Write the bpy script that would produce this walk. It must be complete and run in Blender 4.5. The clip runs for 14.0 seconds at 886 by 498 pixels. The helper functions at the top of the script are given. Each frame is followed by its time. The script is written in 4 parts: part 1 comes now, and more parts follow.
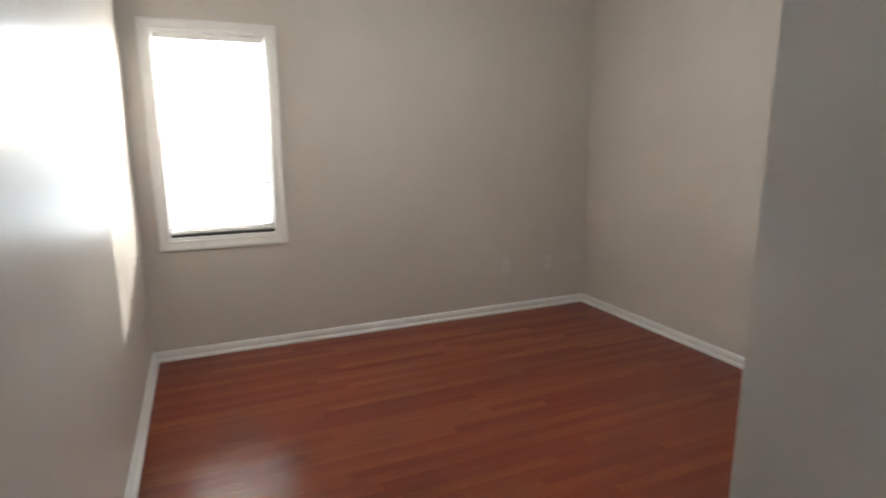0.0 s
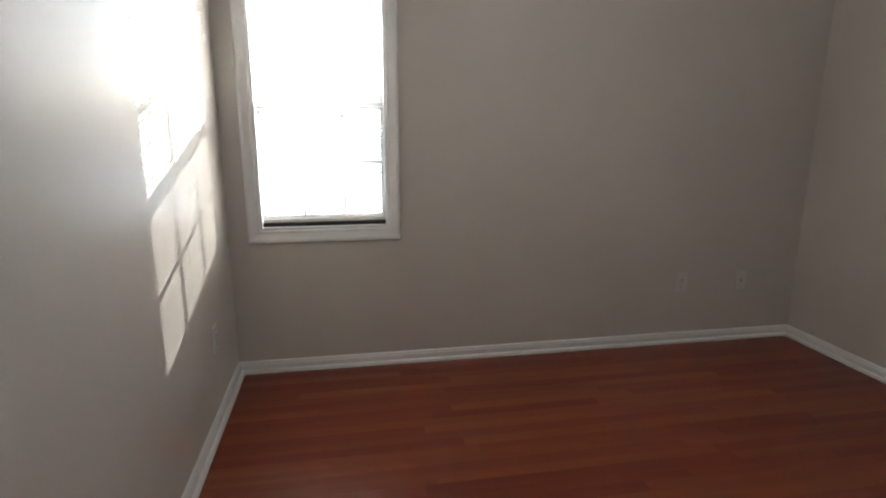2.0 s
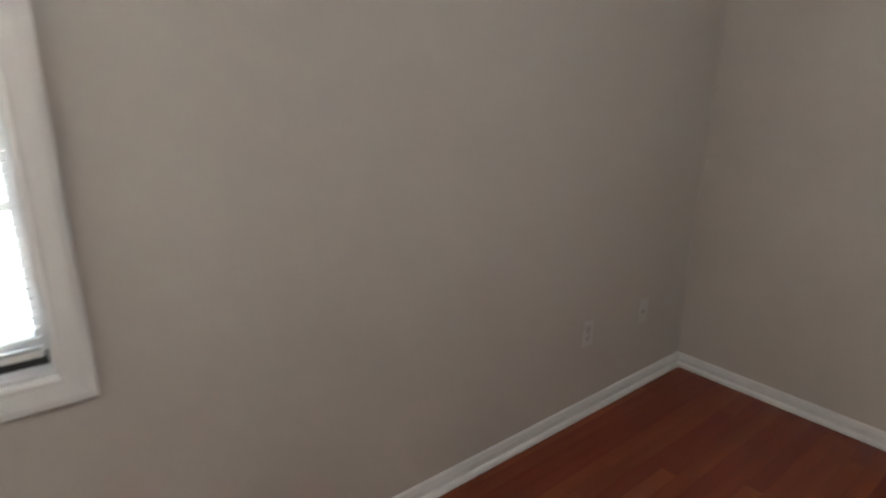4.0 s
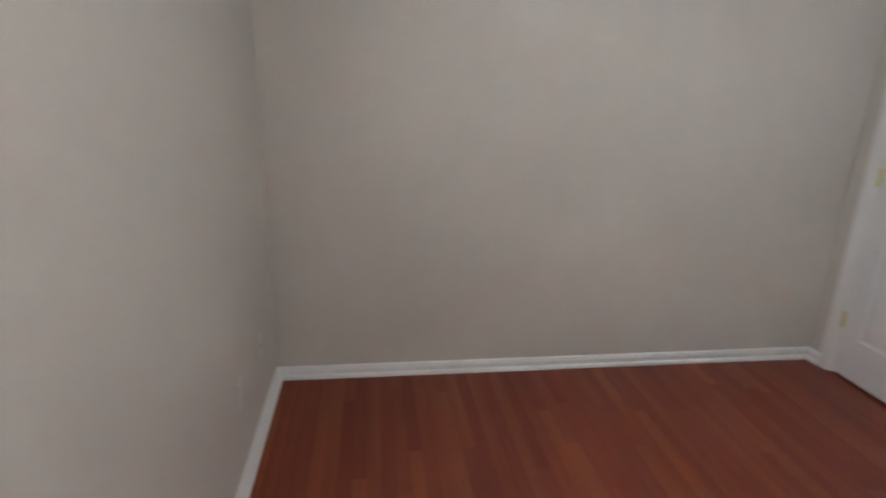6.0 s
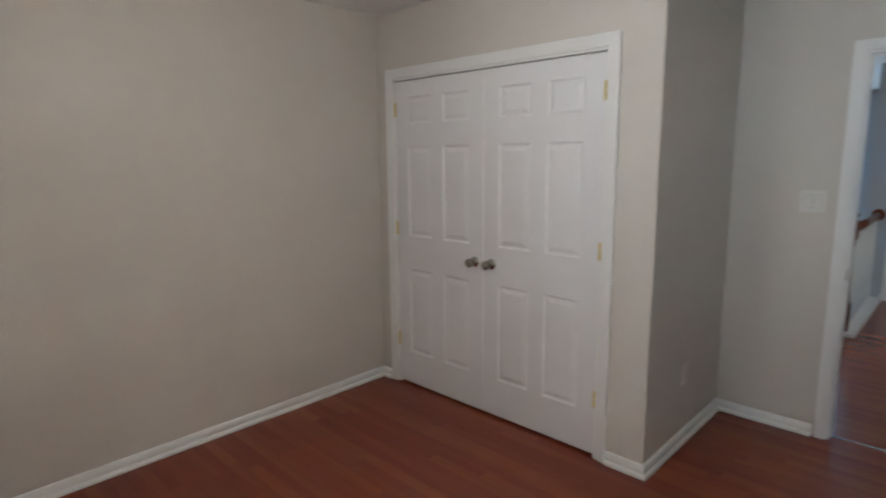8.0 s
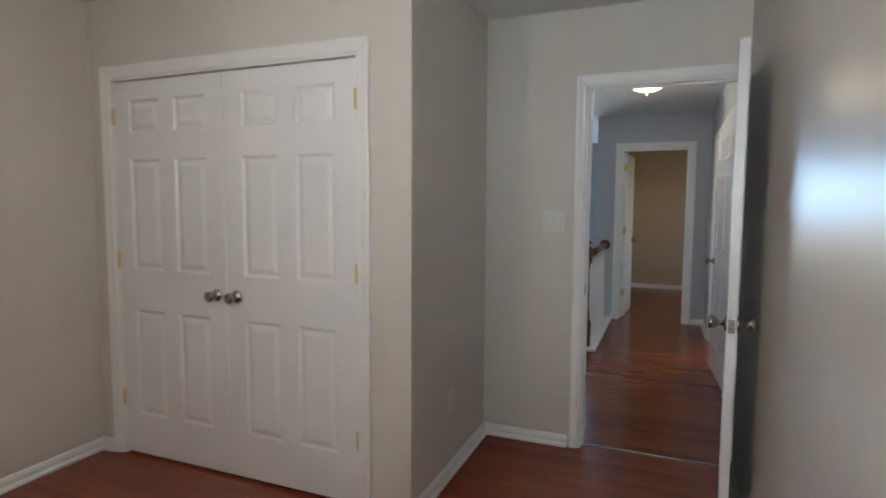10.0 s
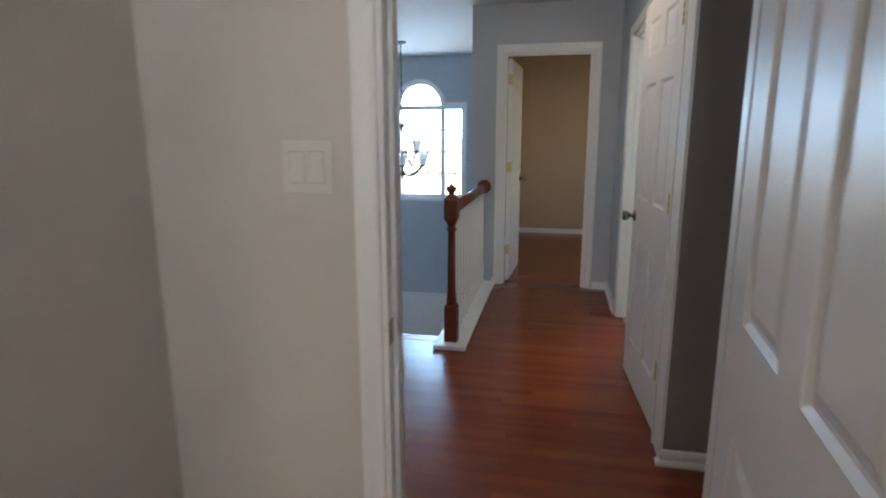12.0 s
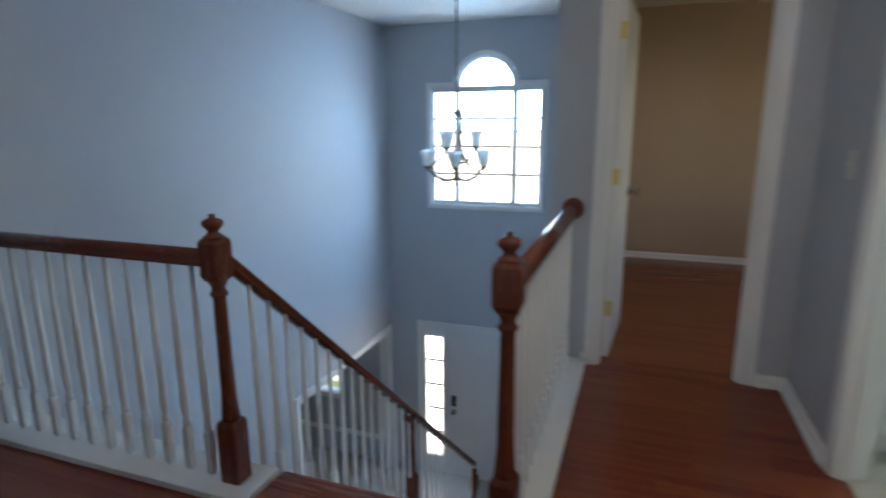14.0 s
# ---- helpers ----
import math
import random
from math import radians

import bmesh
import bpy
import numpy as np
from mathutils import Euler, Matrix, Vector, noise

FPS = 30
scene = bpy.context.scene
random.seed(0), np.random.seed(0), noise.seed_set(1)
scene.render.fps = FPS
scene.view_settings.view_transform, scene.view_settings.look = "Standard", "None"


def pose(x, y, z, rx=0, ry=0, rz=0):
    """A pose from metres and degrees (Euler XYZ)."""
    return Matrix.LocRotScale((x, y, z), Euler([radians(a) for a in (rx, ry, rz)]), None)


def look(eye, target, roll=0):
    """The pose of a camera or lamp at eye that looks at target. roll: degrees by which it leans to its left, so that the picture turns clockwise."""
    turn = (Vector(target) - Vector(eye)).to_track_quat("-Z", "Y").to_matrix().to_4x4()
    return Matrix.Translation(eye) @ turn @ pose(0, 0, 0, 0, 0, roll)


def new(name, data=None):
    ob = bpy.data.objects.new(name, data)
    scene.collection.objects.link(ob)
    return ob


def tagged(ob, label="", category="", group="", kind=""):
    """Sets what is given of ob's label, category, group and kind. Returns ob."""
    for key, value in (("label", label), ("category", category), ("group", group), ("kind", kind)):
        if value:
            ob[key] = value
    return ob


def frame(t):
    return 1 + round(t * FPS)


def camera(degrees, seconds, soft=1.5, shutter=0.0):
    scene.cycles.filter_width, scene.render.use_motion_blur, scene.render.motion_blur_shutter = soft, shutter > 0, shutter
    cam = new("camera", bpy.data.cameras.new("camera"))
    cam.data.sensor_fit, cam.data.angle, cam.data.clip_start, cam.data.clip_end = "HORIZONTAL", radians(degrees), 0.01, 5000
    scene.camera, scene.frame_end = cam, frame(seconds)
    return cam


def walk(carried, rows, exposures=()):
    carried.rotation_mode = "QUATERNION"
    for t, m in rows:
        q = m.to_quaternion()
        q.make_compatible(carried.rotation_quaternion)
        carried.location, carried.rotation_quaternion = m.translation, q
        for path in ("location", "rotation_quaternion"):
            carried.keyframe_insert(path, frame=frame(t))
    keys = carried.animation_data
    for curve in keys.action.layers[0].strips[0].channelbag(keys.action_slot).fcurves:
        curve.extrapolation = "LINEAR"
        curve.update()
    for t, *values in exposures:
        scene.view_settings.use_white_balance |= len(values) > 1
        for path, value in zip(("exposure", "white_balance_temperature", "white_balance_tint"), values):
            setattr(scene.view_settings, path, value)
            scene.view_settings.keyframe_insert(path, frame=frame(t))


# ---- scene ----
cam = camera(77.0, 14.0, soft=1.9, shutter=0.5)
EXPOSURES = [(0, 3.25, 6900, 10), (0.5, 2.85, 6750, 10), (1.5, 2.55, 6700, 11), (2.5, 2.45, 6700, 11), (3.5, 2.65, 6750, 11), (6, 3.33, 6250, 10), (7, 3.22, 6300, 10), (8, 3.0, 6750, 11), (8.5, 3.0, 6750, 11), (11, 3.05, 7250, 12), (11.5, 3.15, 7350, 13), (12, 3.15, 7500, 15), (12.5, 3.0, 7100, 14), (13, 3.25, 6950, 14), (13.5, 3.1, 6950, 14), (14, 2.95, 7100, 15)]
PATH = [
    (0, (3.745, -2.926, 1.372), (1.946, -2.144, 0.981), -0.3),
    (0.5, (3.681, -2.904, 1.34), (1.79, -2.381, 0.953), -0.1),
    (1, (3.548, -2.837, 1.321), (1.629, -2.454, 0.909), -0.2),
    (1.5, (3.277, -2.802, 1.329), (1.352, -2.456, 0.91), 0.0),
    (2, (2.868, -2.704, 1.296), (0.949, -2.361, 0.851), 0.1),
    (2.5, (2.487, -2.638, 1.255), (0.571, -2.296, 0.796), 0.1),
    (3, (2.115, -2.528, 1.289), (0.244, -2.037, 0.78), -0.0),
    (3.5, (1.658, -2.501, 1.292), (-0.08, -1.667, 0.761), 0.5),
    (6, (0.493, -2.629, 1.509), (0.745, -0.736, 0.916), 1.5),
    (6.5, (0.466, -2.782, 1.424), (1.195, -0.976, 0.969), 1.1),
    (7, (0.46, -2.849, 1.505), (1.549, -1.224, 1.087), 0.3),
    (7.5, (0.497, -2.896, 1.549), (1.763, -1.394, 1.174), -0.5),
    (8, (0.539, -2.963, 1.546), (1.961, -1.595, 1.219), -0.5),
    (8.5, (0.545, -3.035, 1.566), (2.161, -1.893, 1.274), -0.7),
    (8.7, (0.537, -3.049, 1.565), (2.21, -1.986, 1.301), -0.6),
    (10.8, (1.597, -2.871, 1.316), (3.487, -2.268, 1.066), 0.1),
    (11, (1.85, -2.918, 1.342), (3.745, -2.353, 1.042), -0.2),
    (11.5, (2.353, -2.909, 1.349), (4.264, -2.452, 0.972), -0.3),
    (12, (2.87, -2.876, 1.365), (4.789, -2.482, 0.963), -0.1),
    (12.5, (3.409, -2.882, 1.374), (5.336, -2.533, 0.968), -0.2),
    (13, (3.932, -2.824, 1.365), (5.856, -2.477, 0.944), -0.2),
    (13.5, (4.383, -2.778, 1.383), (6.301, -2.406, 0.955), -0.2),
    (14, (4.774, -2.57, 1.364), (6.613, -1.915, 0.928), -0.3),
]
walk(cam, [(t, look(eye, target, roll)) for t, eye, target, roll in PATH], EXPOSURES)

# ---- light ----
world = bpy.data.worlds.new("sky")
scene.world = world
world.use_nodes = True
wn = world.node_tree.nodes
sky = wn.new("ShaderNodeTexSky")
sky.sky_type, sky.sun_disc = "NISHITA", False
sky.sun_elevation = radians(13.5)
sky.sun_rotation = radians(302)
sky.dust_density = 0.2
wn["Background"].inputs["Strength"].default_value = 0.12
world.node_tree.links.new(sky.outputs["Color"], wn["Background"].inputs["Color"])

SUN = Vector((1.59, -1.0, -0.45))
sun = new("sun", bpy.data.lights.new("sun", "SUN"))
sun.data.energy, sun.data.angle, sun.data.color = 5.0, radians(0.3), (1.0, 0.98, 0.95)
sun.matrix_world = look((-20, 14, 6), Vector((-20, 14, 6)) + SUN)


def area_light(name, eye, target, w, h, power, color):
    lamp = new(name, bpy.data.lights.new(name, "AREA"))
    lamp.data.shape, lamp.data.size, lamp.data.size_y = "RECTANGLE", w, h
    lamp.data.energy, lamp.data.color = power, color
    lamp.matrix_world = look(eye, target)
    return lamp


area_light("bedroom_window_light", (-0.20, -2.80, 1.69), (1, -2.80, 1.69), 0.60, 0.56, 0.88, (0.68, 0.84, 1.0))
area_light("bedroom_window_light", (-0.20, -2.80, 0.96), (1, -2.80, 0.96), 0.60, 0.80, 1.30, (0.70, 0.85, 1.0))
# far room: added lamp in an unseen, made-up window opening
area_light("far_room_added_light", (9.4, -5.06, 1.4), (9.6, -3, 1.75), 1.1, 1.1, 0.50, (1.0, 0.89, 0.79))
area_light("stair_window_light", (11.31, -0.9, 1.68), (10.31, -0.9, 0.78), 1.60, 1.05, 20.0, (0.28, 0.60, 1.0))
area_light("stair_window_light", (11.30, -0.9, 0.83), (10.30, -0.9, 1.03), 1.75, 0.90, 3.4, (0.95, 0.95, 0.88))
area_light("sidelight_light", (10.99, -0.28, -2.05), (9, -0.28, -2.25), 0.34, 1.9, 2.6, (1.0, 0.97, 0.93))
area_light("living_window_light", (10.97, 1.70, -1.58), (9, 1.70, -1.9), 1.1, 1.1, 0.7, (0.75, 0.87, 1.0))
for lamp in [o for o in scene.objects if o.name.startswith("bedroom_window_light")]:
    lamp.data.spread = radians(98)


def point_light(name, at, power, color, radius):
    lamp = new(name, bpy.data.lights.new(name, "POINT"))
    lamp.data.energy, lamp.data.color, lamp.data.shadow_soft_size = power, color, radius
    lamp.location = at
    return lamp


# ---- materials ----
def material(name, color, rough=0.5, metal=0.0, spec=0.5):
    m = bpy.data.materials.new(name)
    m.use_nodes = True
    b = m.node_tree.nodes["Principled BSDF"]
    b.inputs["Base Color"].default_value = (*color, 1)
    b.inputs["Roughness"].default_value = rough
    b.inputs["Metallic"].default_value = metal
    b.inputs["Specular IOR Level"].default_value = spec
    return m, m.node_tree.nodes, m.node_tree.links, b


def mixed(n, l, fac, a, b):
    mix = n.new("ShaderNodeMix")
    mix.data_type = "RGBA"
    l.new(fac, mix.inputs[0])
    for sock, v in ((mix.inputs[6], a), (mix.inputs[7], b)):
        if isinstance(v, tuple):
            sock.default_value = (*v, 1)
        else:
            l.new(v, sock)
    return mix.outputs[2]


def noise_tex(n, l, coord, scale, detail=3.0, stretch=None):
    t = n.new("ShaderNodeTexNoise")
    t.inputs["Scale"].default_value = scale
    t.inputs["Detail"].default_value = detail
    if stretch:
        mp = n.new("ShaderNodeMapping")
        mp.inputs["Scale"].default_value = stretch
        l.new(coord, mp.inputs["Vector"])
        coord = mp.outputs["Vector"]
    l.new(coord, t.inputs["Vector"])
    return t.outputs["Fac"]


def ranged(n, l, fac, lo, hi, a=0.0, b=1.0):
    r = n.new("ShaderNodeMapRange")
    r.inputs["From Min"].default_value, r.inputs["From Max"].default_value = lo, hi
    r.inputs["To Min"].default_value, r.inputs["To Max"].default_value = a, b
    l.new(fac, r.inputs["Value"])
    return r.outputs["Result"]


def bumped(n, l, b, height, strength, distance):
    u = n.new("ShaderNodeBump")
    u.inputs["Strength"].default_value, u.inputs["Distance"].default_value = strength, distance
    l.new(height, u.inputs["Height"])
    l.new(u.outputs["Normal"], b.inputs["Normal"])


def painted(name, color, rough, vary=0.06, bump=0.12, spec=0.5):
    """Rolled wall paint: faint roller stipple, soft patches and scuffs."""
    m, n, l, b = material(name, color, rough, 0, spec)
    pos = n.new("ShaderNodeNewGeometry").outputs["Position"]
    big = ranged(n, l, noise_tex(n, l, pos, 1.1, 4), 0.15, 0.85)
    dark = tuple(c * (1 - vary) for c in color)
    lite = tuple(min(0.9, c * (1 + vary * 0.6)) for c in color)
    l.new(mixed(n, l, big, dark, lite), b.inputs["Base Color"])
    l.new(ranged(n, l, noise_tex(n, l, pos, 3, 2), 0.1, 0.9, rough - 0.02, rough + 0.02), b.inputs["Roughness"])
    bumped(n, l, b, noise_tex(n, l, pos, 240, 2), bump, 0.0012)
    return m


def wooden(name, dark, lite, rough, grain=(28, 2.2, 28), per_piece=True, coat=0.0):
    """Stained and varnished wood; grain runs along local y."""
    m, n, l, b = material(name, lite, rough)
    pos = n.new("ShaderNodeTexCoord").outputs["Object"]
    info = n.new("ShaderNodeObjectInfo").outputs["Random"]
    add = n.new("ShaderNodeVectorMath")
    add.operation = "MULTIPLY_ADD"
    add.inputs[1].default_value = (1, 1, 1)
    l.new(pos, add.inputs[0])
    comb = n.new("ShaderNodeCombineXYZ")
    l.new(ranged(n, l, info, 0, 1, 0, 37), comb.inputs[0])
    l.new(ranged(n, l, info, 0, 1, 0, 91), comb.inputs[1])
    l.new(comb.outputs[0], add.inputs[2])
    co = add.outputs[0]
    g = noise_tex(n, l, co, 1.0, 5, grain)
    fine = noise_tex(n, l, co, 1.0, 3, tuple(k * 5 for k in grain))
    col = mixed(n, l, ranged(n, l, g, 0.25, 0.75), dark, lite)
    if per_piece:
        hsv = n.new("ShaderNodeHueSaturation")
        l.new(ranged(n, l, info, 0, 1, 0.88, 1.11), hsv.inputs["Value"])
        l.new(ranged(n, l, info, 0, 1, 0.492, 0.503), hsv.inputs["Hue"])
        l.new(col, hsv.inputs["Color"])
        col = hsv.outputs["Color"]
    l.new(col, b.inputs["Base Color"])
    l.new(ranged(n, l, fine, 0.3, 0.7, rough - 0.01, rough + 0.03), b.inputs["Roughness"])
    b.inputs["Coat Weight"].default_value = coat
    b.inputs["Coat Roughness"].default_value = 0.12
    return m


BEDROOM_PAINT = painted("bedroom_paint", (0.62, 0.585, 0.54), 0.315, bump=0.04, spec=0.11)
HALL_PAINT = painted("hall_paint", (0.482, 0.515, 0.558), 0.55, spec=0.15)
FAR_PAINT = painted("far_room_paint", (0.50, 0.375, 0.27), 0.45)
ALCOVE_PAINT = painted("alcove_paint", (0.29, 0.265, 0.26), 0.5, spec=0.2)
BATH_PAINT = painted("bath_paint", (0.42, 0.62, 0.70), 0.45)
CEILING_PAINT = painted("ceiling_paint", (0.74, 0.74, 0.73), 0.7, 0.03, 0.3, 0.2)
TRIM_PAINT = painted("trim_paint", (0.78, 0.78, 0.77), 0.40, 0.03, 0.04)
DOOR_PAINT = painted("door_paint", (0.76, 0.76, 0.77), 0.37, 0.03, 0.03)
FLOOR_WOOD = wooden("cherry_floor", (0.190, 0.042, 0.019), (0.250, 0.059, 0.024), 0.20, (13, 0.9, 13))
for k in FLOOR_WOOD.node_tree.nodes:
    if k.type == "BSDF_PRINCIPLED":
        k.inputs["Specular IOR Level"].default_value = 0.45
RAIL_WOOD = wooden("cherry_rail", (0.155, 0.038, 0.020), (0.185, 0.047, 0.025), 0.25, (16, 16, 2), False)
FRAME_WOOD = wooden("oak_frame", (0.19, 0.11, 0.055), (0.32, 0.20, 0.11), 0.4, (40, 6, 6), False)
NICKEL, _, _, _ = material("brushed_nickel", (0.36, 0.34, 0.32), 0.24, 1.0)
CHROME, _, _, _ = material("chrome", (0.75, 0.75, 0.76), 0.12, 1.0)
# Chandelier metal, darker and rougher than NICKEL.
DARK_NICKEL, _, _, _ = material("dark_nickel", (0.17, 0.16, 0.15), 0.34, 1.0)
BRASS, _, _, _ = material("brass", (0.66, 0.55, 0.25), 0.4, 0.5)
GRILLE, _, _, _ = material("grey_grille", (0.20, 0.21, 0.22), 0.4)
PLASTIC, _, _, _ = material("almond_plastic", (0.66, 0.64, 0.60), 0.35)
# Grey of the painted shade round rockers, and of the phone jack.
GAP_SHADE_AND_JACK, _, _, _ = material("gap_shade_and_jack", (0.42, 0.41, 0.38), 0.6)
SLOT, _, _, _ = material("dark_slot", (0.03, 0.03, 0.03), 0.5)
VINYL, _, _, _ = material("window_vinyl", (0.78, 0.79, 0.80), 0.35)
BLACK, _, _, _ = material("black_lock", (0.02, 0.02, 0.02), 0.3)
GRANITE, _gn, _gl, _gb = material("dark_granite", (0.05, 0.05, 0.06), 0.12)
_gp = _gn.new("ShaderNodeNewGeometry").outputs["Position"]
_gl.new(mixed(_gn, _gl, ranged(_gn, _gl, noise_tex(_gn, _gl, _gp, 160, 4), 0.45, 0.65), (0.02, 0.02, 0.025), (0.16, 0.15, 0.15)), _gb.inputs["Base Color"])
TILE = painted("bath_tile", (0.55, 0.52, 0.45), 0.3, 0.08, 0.05)
CARPETLESS = painted("subfloor", (0.10, 0.04, 0.02), 0.6)
BLADE_WOOD = wooden("fan_blade_oak", (0.30, 0.19, 0.10), (0.42, 0.28, 0.16), 0.4, (3, 18, 18), False)
STEP_WOOD = wooden("stair_tread_wood", (0.200, 0.044, 0.020), (0.240, 0.056, 0.024), 0.26, (13, 1.0, 13), False)
GLASS, _n, _l, _b = material("glass", (1, 1, 1), 0.0)
_b.inputs["Transmission Weight"].default_value = 1.0
_b.inputs["IOR"].default_value = 1.45
MIRROR, _, _, _ = material("mirror", (0.85, 0.87, 0.88), 0.02, 1.0)
SLAT, _n, _l, _b = material("blind_slat", (0.82, 0.82, 0.80), 0.4)
FROST, _n, _l, _b = material("frosted_glass", (0.85, 0.85, 0.84), 0.35)
_t = _n.new("ShaderNodeBsdfTranslucent")
_t.inputs["Color"].default_value = (0.86, 0.86, 0.85, 1)
_m = _n.new("ShaderNodeMixShader")
_m.inputs[0].default_value = 0.6
_l.new(_b.outputs[0], _m.inputs[1])
_l.new(_t.outputs[0], _m.inputs[2])
_l.new(_m.outputs[0], _n["Material Output"].inputs["Surface"])
SCREEN, _n, _l, _b = material("insect_screen", (0.12, 0.12, 0.12), 0.7)
_t = _n.new("ShaderNodeBsdfTransparent")
_m = _n.new("ShaderNodeMixShader")
_m.inputs[0].default_value = 0.55
_l.new(_b.outputs[0], _m.inputs[1])
_l.new(_t.outputs[0], _m.inputs[2])
_l.new(_m.outputs[0], _n["Material Output"].inputs["Surface"])
LIT_GLASS, _n, _l, _b = material("lit_glass", (0.9, 0.88, 0.82), 0.4)
_b.inputs["Emission Color"].default_value = (1.0, 0.93, 0.80, 1)
_b.inputs["Emission Strength"].default_value = 0.8
DIM_GLASS, _n, _l, _b = material("dim_lit_glass", (0.9, 0.88, 0.82), 0.4)
_b.inputs["Emission Color"].default_value = (1.0, 0.93, 0.80, 1)
_b.inputs["Emission Strength"].default_value = 0.25
BULB, _n, _l, _b = material("lit_bulb", (0.9, 0.9, 0.9), 0.4)
_b.inputs["Emission Color"].default_value = (1.0, 0.97, 0.92, 1)
_b.inputs["Emission Strength"].default_value = 1.5


# ---- building helpers ----
def link_mesh(name, bm, mat, parent=None, label=""):
    bmesh.ops.recalc_face_normals(bm, faces=bm.faces)
    me = bpy.data.meshes.new(name)
    bm.to_mesh(me)
    bm.free()
    if mat:
        me.materials.append(mat)
    ob = new(name, me)
    if parent is not None:
        ob.parent = parent
    if label:
        ob["label"] = label
    return ob


def part(name, bm, mat, parent, label=""):
    return link_mesh(name, bm, mat, parent, label)


def empty(name, m=None):
    ob = new(name)
    ob.empty_display_size = 0.1
    if m is not None:
        ob.matrix_world = m
    return ob


def box(bm, x0, x1, y0, y1, z0, z1, bevel=0.0):
    r = bmesh.ops.create_cube(bm, size=1)
    vs = r["verts"]
    bmesh.ops.transform(bm, verts=vs, matrix=Matrix.Translation(((x0 + x1) / 2, (y0 + y1) / 2, (z0 + z1) / 2)) @ Matrix.Diagonal((abs(x1 - x0), abs(y1 - y0), abs(z1 - z0), 1)))
    if bevel:
        es = list({e for v in vs for e in v.link_edges})
        bmesh.ops.bevel(bm, geom=es, offset=bevel, segments=2, affect="EDGES", profile=0.6)
    return bm


def boxes(*rows, bevel=0.0):
    bm = bmesh.new()
    for r in rows:
        box(bm, *r, bevel=bevel)
    return bm


def lathe(bm, prof, m=None, seg=20, smooth=True, caps=True):
    """Spin a list of (radius, height) about z."""
    m = m or Matrix()
    rings = []
    for r, z in prof:
        if r < 1e-5:
            rings.append([bm.verts.new(m @ Vector((0, 0, z)))])
        else:
            rings.append([bm.verts.new(m @ Vector((r * math.cos(2 * math.pi * k / seg), r * math.sin(2 * math.pi * k / seg), z))) for k in range(seg)])
    for a, b in zip(rings, rings[1:]):
        for k in range(seg):
            j = (k + 1) % seg
            va = [a[k], a[j]] if len(a) > 1 else [a[0]]
            vb = [b[j], b[k]] if len(b) > 1 else [b[0]]
            if len(va) + len(vb) > 2:
                f = bm.faces.new(va + vb)
                f.smooth = smooth
    for ring in (rings[0], rings[-1]):
        if caps and len(ring) > 2:
            bm.faces.new(ring)
    return bm


def tube(bm, pts, r, seg=8):
    pts = [Vector(p) for p in pts]
    rings = []
    for i, p in enumerate(pts):
        d = (pts[min(i + 1, len(pts) - 1)] - pts[max(i - 1, 0)]).normalized()
        side = d.cross(Vector((0, 0, 1)))
        side = side.normalized() if side.length > 1e-3 else Vector((1, 0, 0))
        up = side.cross(d)
        rings.append([bm.verts.new(p + r * (math.cos(2 * math.pi * k / seg) * side + math.sin(2 * math.pi * k / seg) * up)) for k in range(seg)])
    for a, b in zip(rings, rings[1:]):
        for k in range(seg):
            f = bm.faces.new((a[k], a[(k + 1) % seg], b[(k + 1) % seg], b[k]))
            f.smooth = True
    bm.faces.new(rings[0])
    bm.faces.new(rings[-1])
    return bm


def skin(bm, rings, closed_ring=True, closed_path=False, caps=True):
    rows = [[bm.verts.new(p) for p in ring] for ring in rings]
    n = len(rows[0])
    last = len(rows) if closed_path else len(rows) - 1
    for i in range(last):
        a, b = rows[i], rows[(i + 1) % len(rows)]
        for k in range(n if closed_ring else n - 1):
            bm.faces.new((a[k], a[(k + 1) % n], b[(k + 1) % n], b[k]))
    if caps and not closed_path:
        bm.faces.new(rows[0])
        bm.faces.new(rows[-1])
    return bm


CASING = ((0.0, 0.0), (0.0, 0.009), (0.006, 0.013), (0.016, 0.012), (0.030, 0.015), (0.044, 0.019), (0.056, 0.019), (0.060, 0.016), (0.060, 0.0))


def moulding_frame(bm, to3d, a, b, z0, z1, prof=CASING, closed=False, w=1.0):
    """A mitred casing round an opening from a to b along the wall and z0 to z1; to3d(s, z, v) places it."""
    path = [(a, z0, -1, -1 if closed else 0), (a, z1, -1, 1), (b, z1, 1, 1), (b, z0, 1, -1 if closed else 0)]
    rings = [[to3d(s + ds * u * w, z + dz * u * w, v) for u, v in prof] for s, z, ds, dz in path]
    return skin(bm, rings, True, closed, True)


BASE = ((0.0, 0.0), (0.014, 0.0), (0.014, 0.044), (0.011, 0.050), (0.010, 0.056), (0.005, 0.062), (0.0, 0.064))
SHOE = ((0.014, 0.0), (0.030, 0.0), (0.030, 0.008), (0.026, 0.015), (0.020, 0.019), (0.014, 0.020))


def sweep_plan(bm, pts, prof):
    """Run a profile along a polyline on the floor; it stands out to the left of the way walked."""
    P = [Vector((x, y)) for x, y in pts]
    rings = []
    for i, p in enumerate(P):
        d0 = (p - P[i - 1]).normalized() if i else None
        d1 = (P[i + 1] - p).normalized() if i < len(P) - 1 else None
        n0 = Vector((-d0.y, d0.x)) if d0 else None
        n1 = Vector((-d1.y, d1.x)) if d1 else None
        if n0 and n1:
            mit = (n0 + n1) / (1 + n0.dot(n1))
        else:
            mit = n0 or n1
        rings.append([Vector((p.x + mit.x * u, p.y + mit.y * u, z)) for u, z in prof])
    return skin(bm, rings)


def structure(ob, label, category):
    return tagged(ob, label, category, kind="structure")


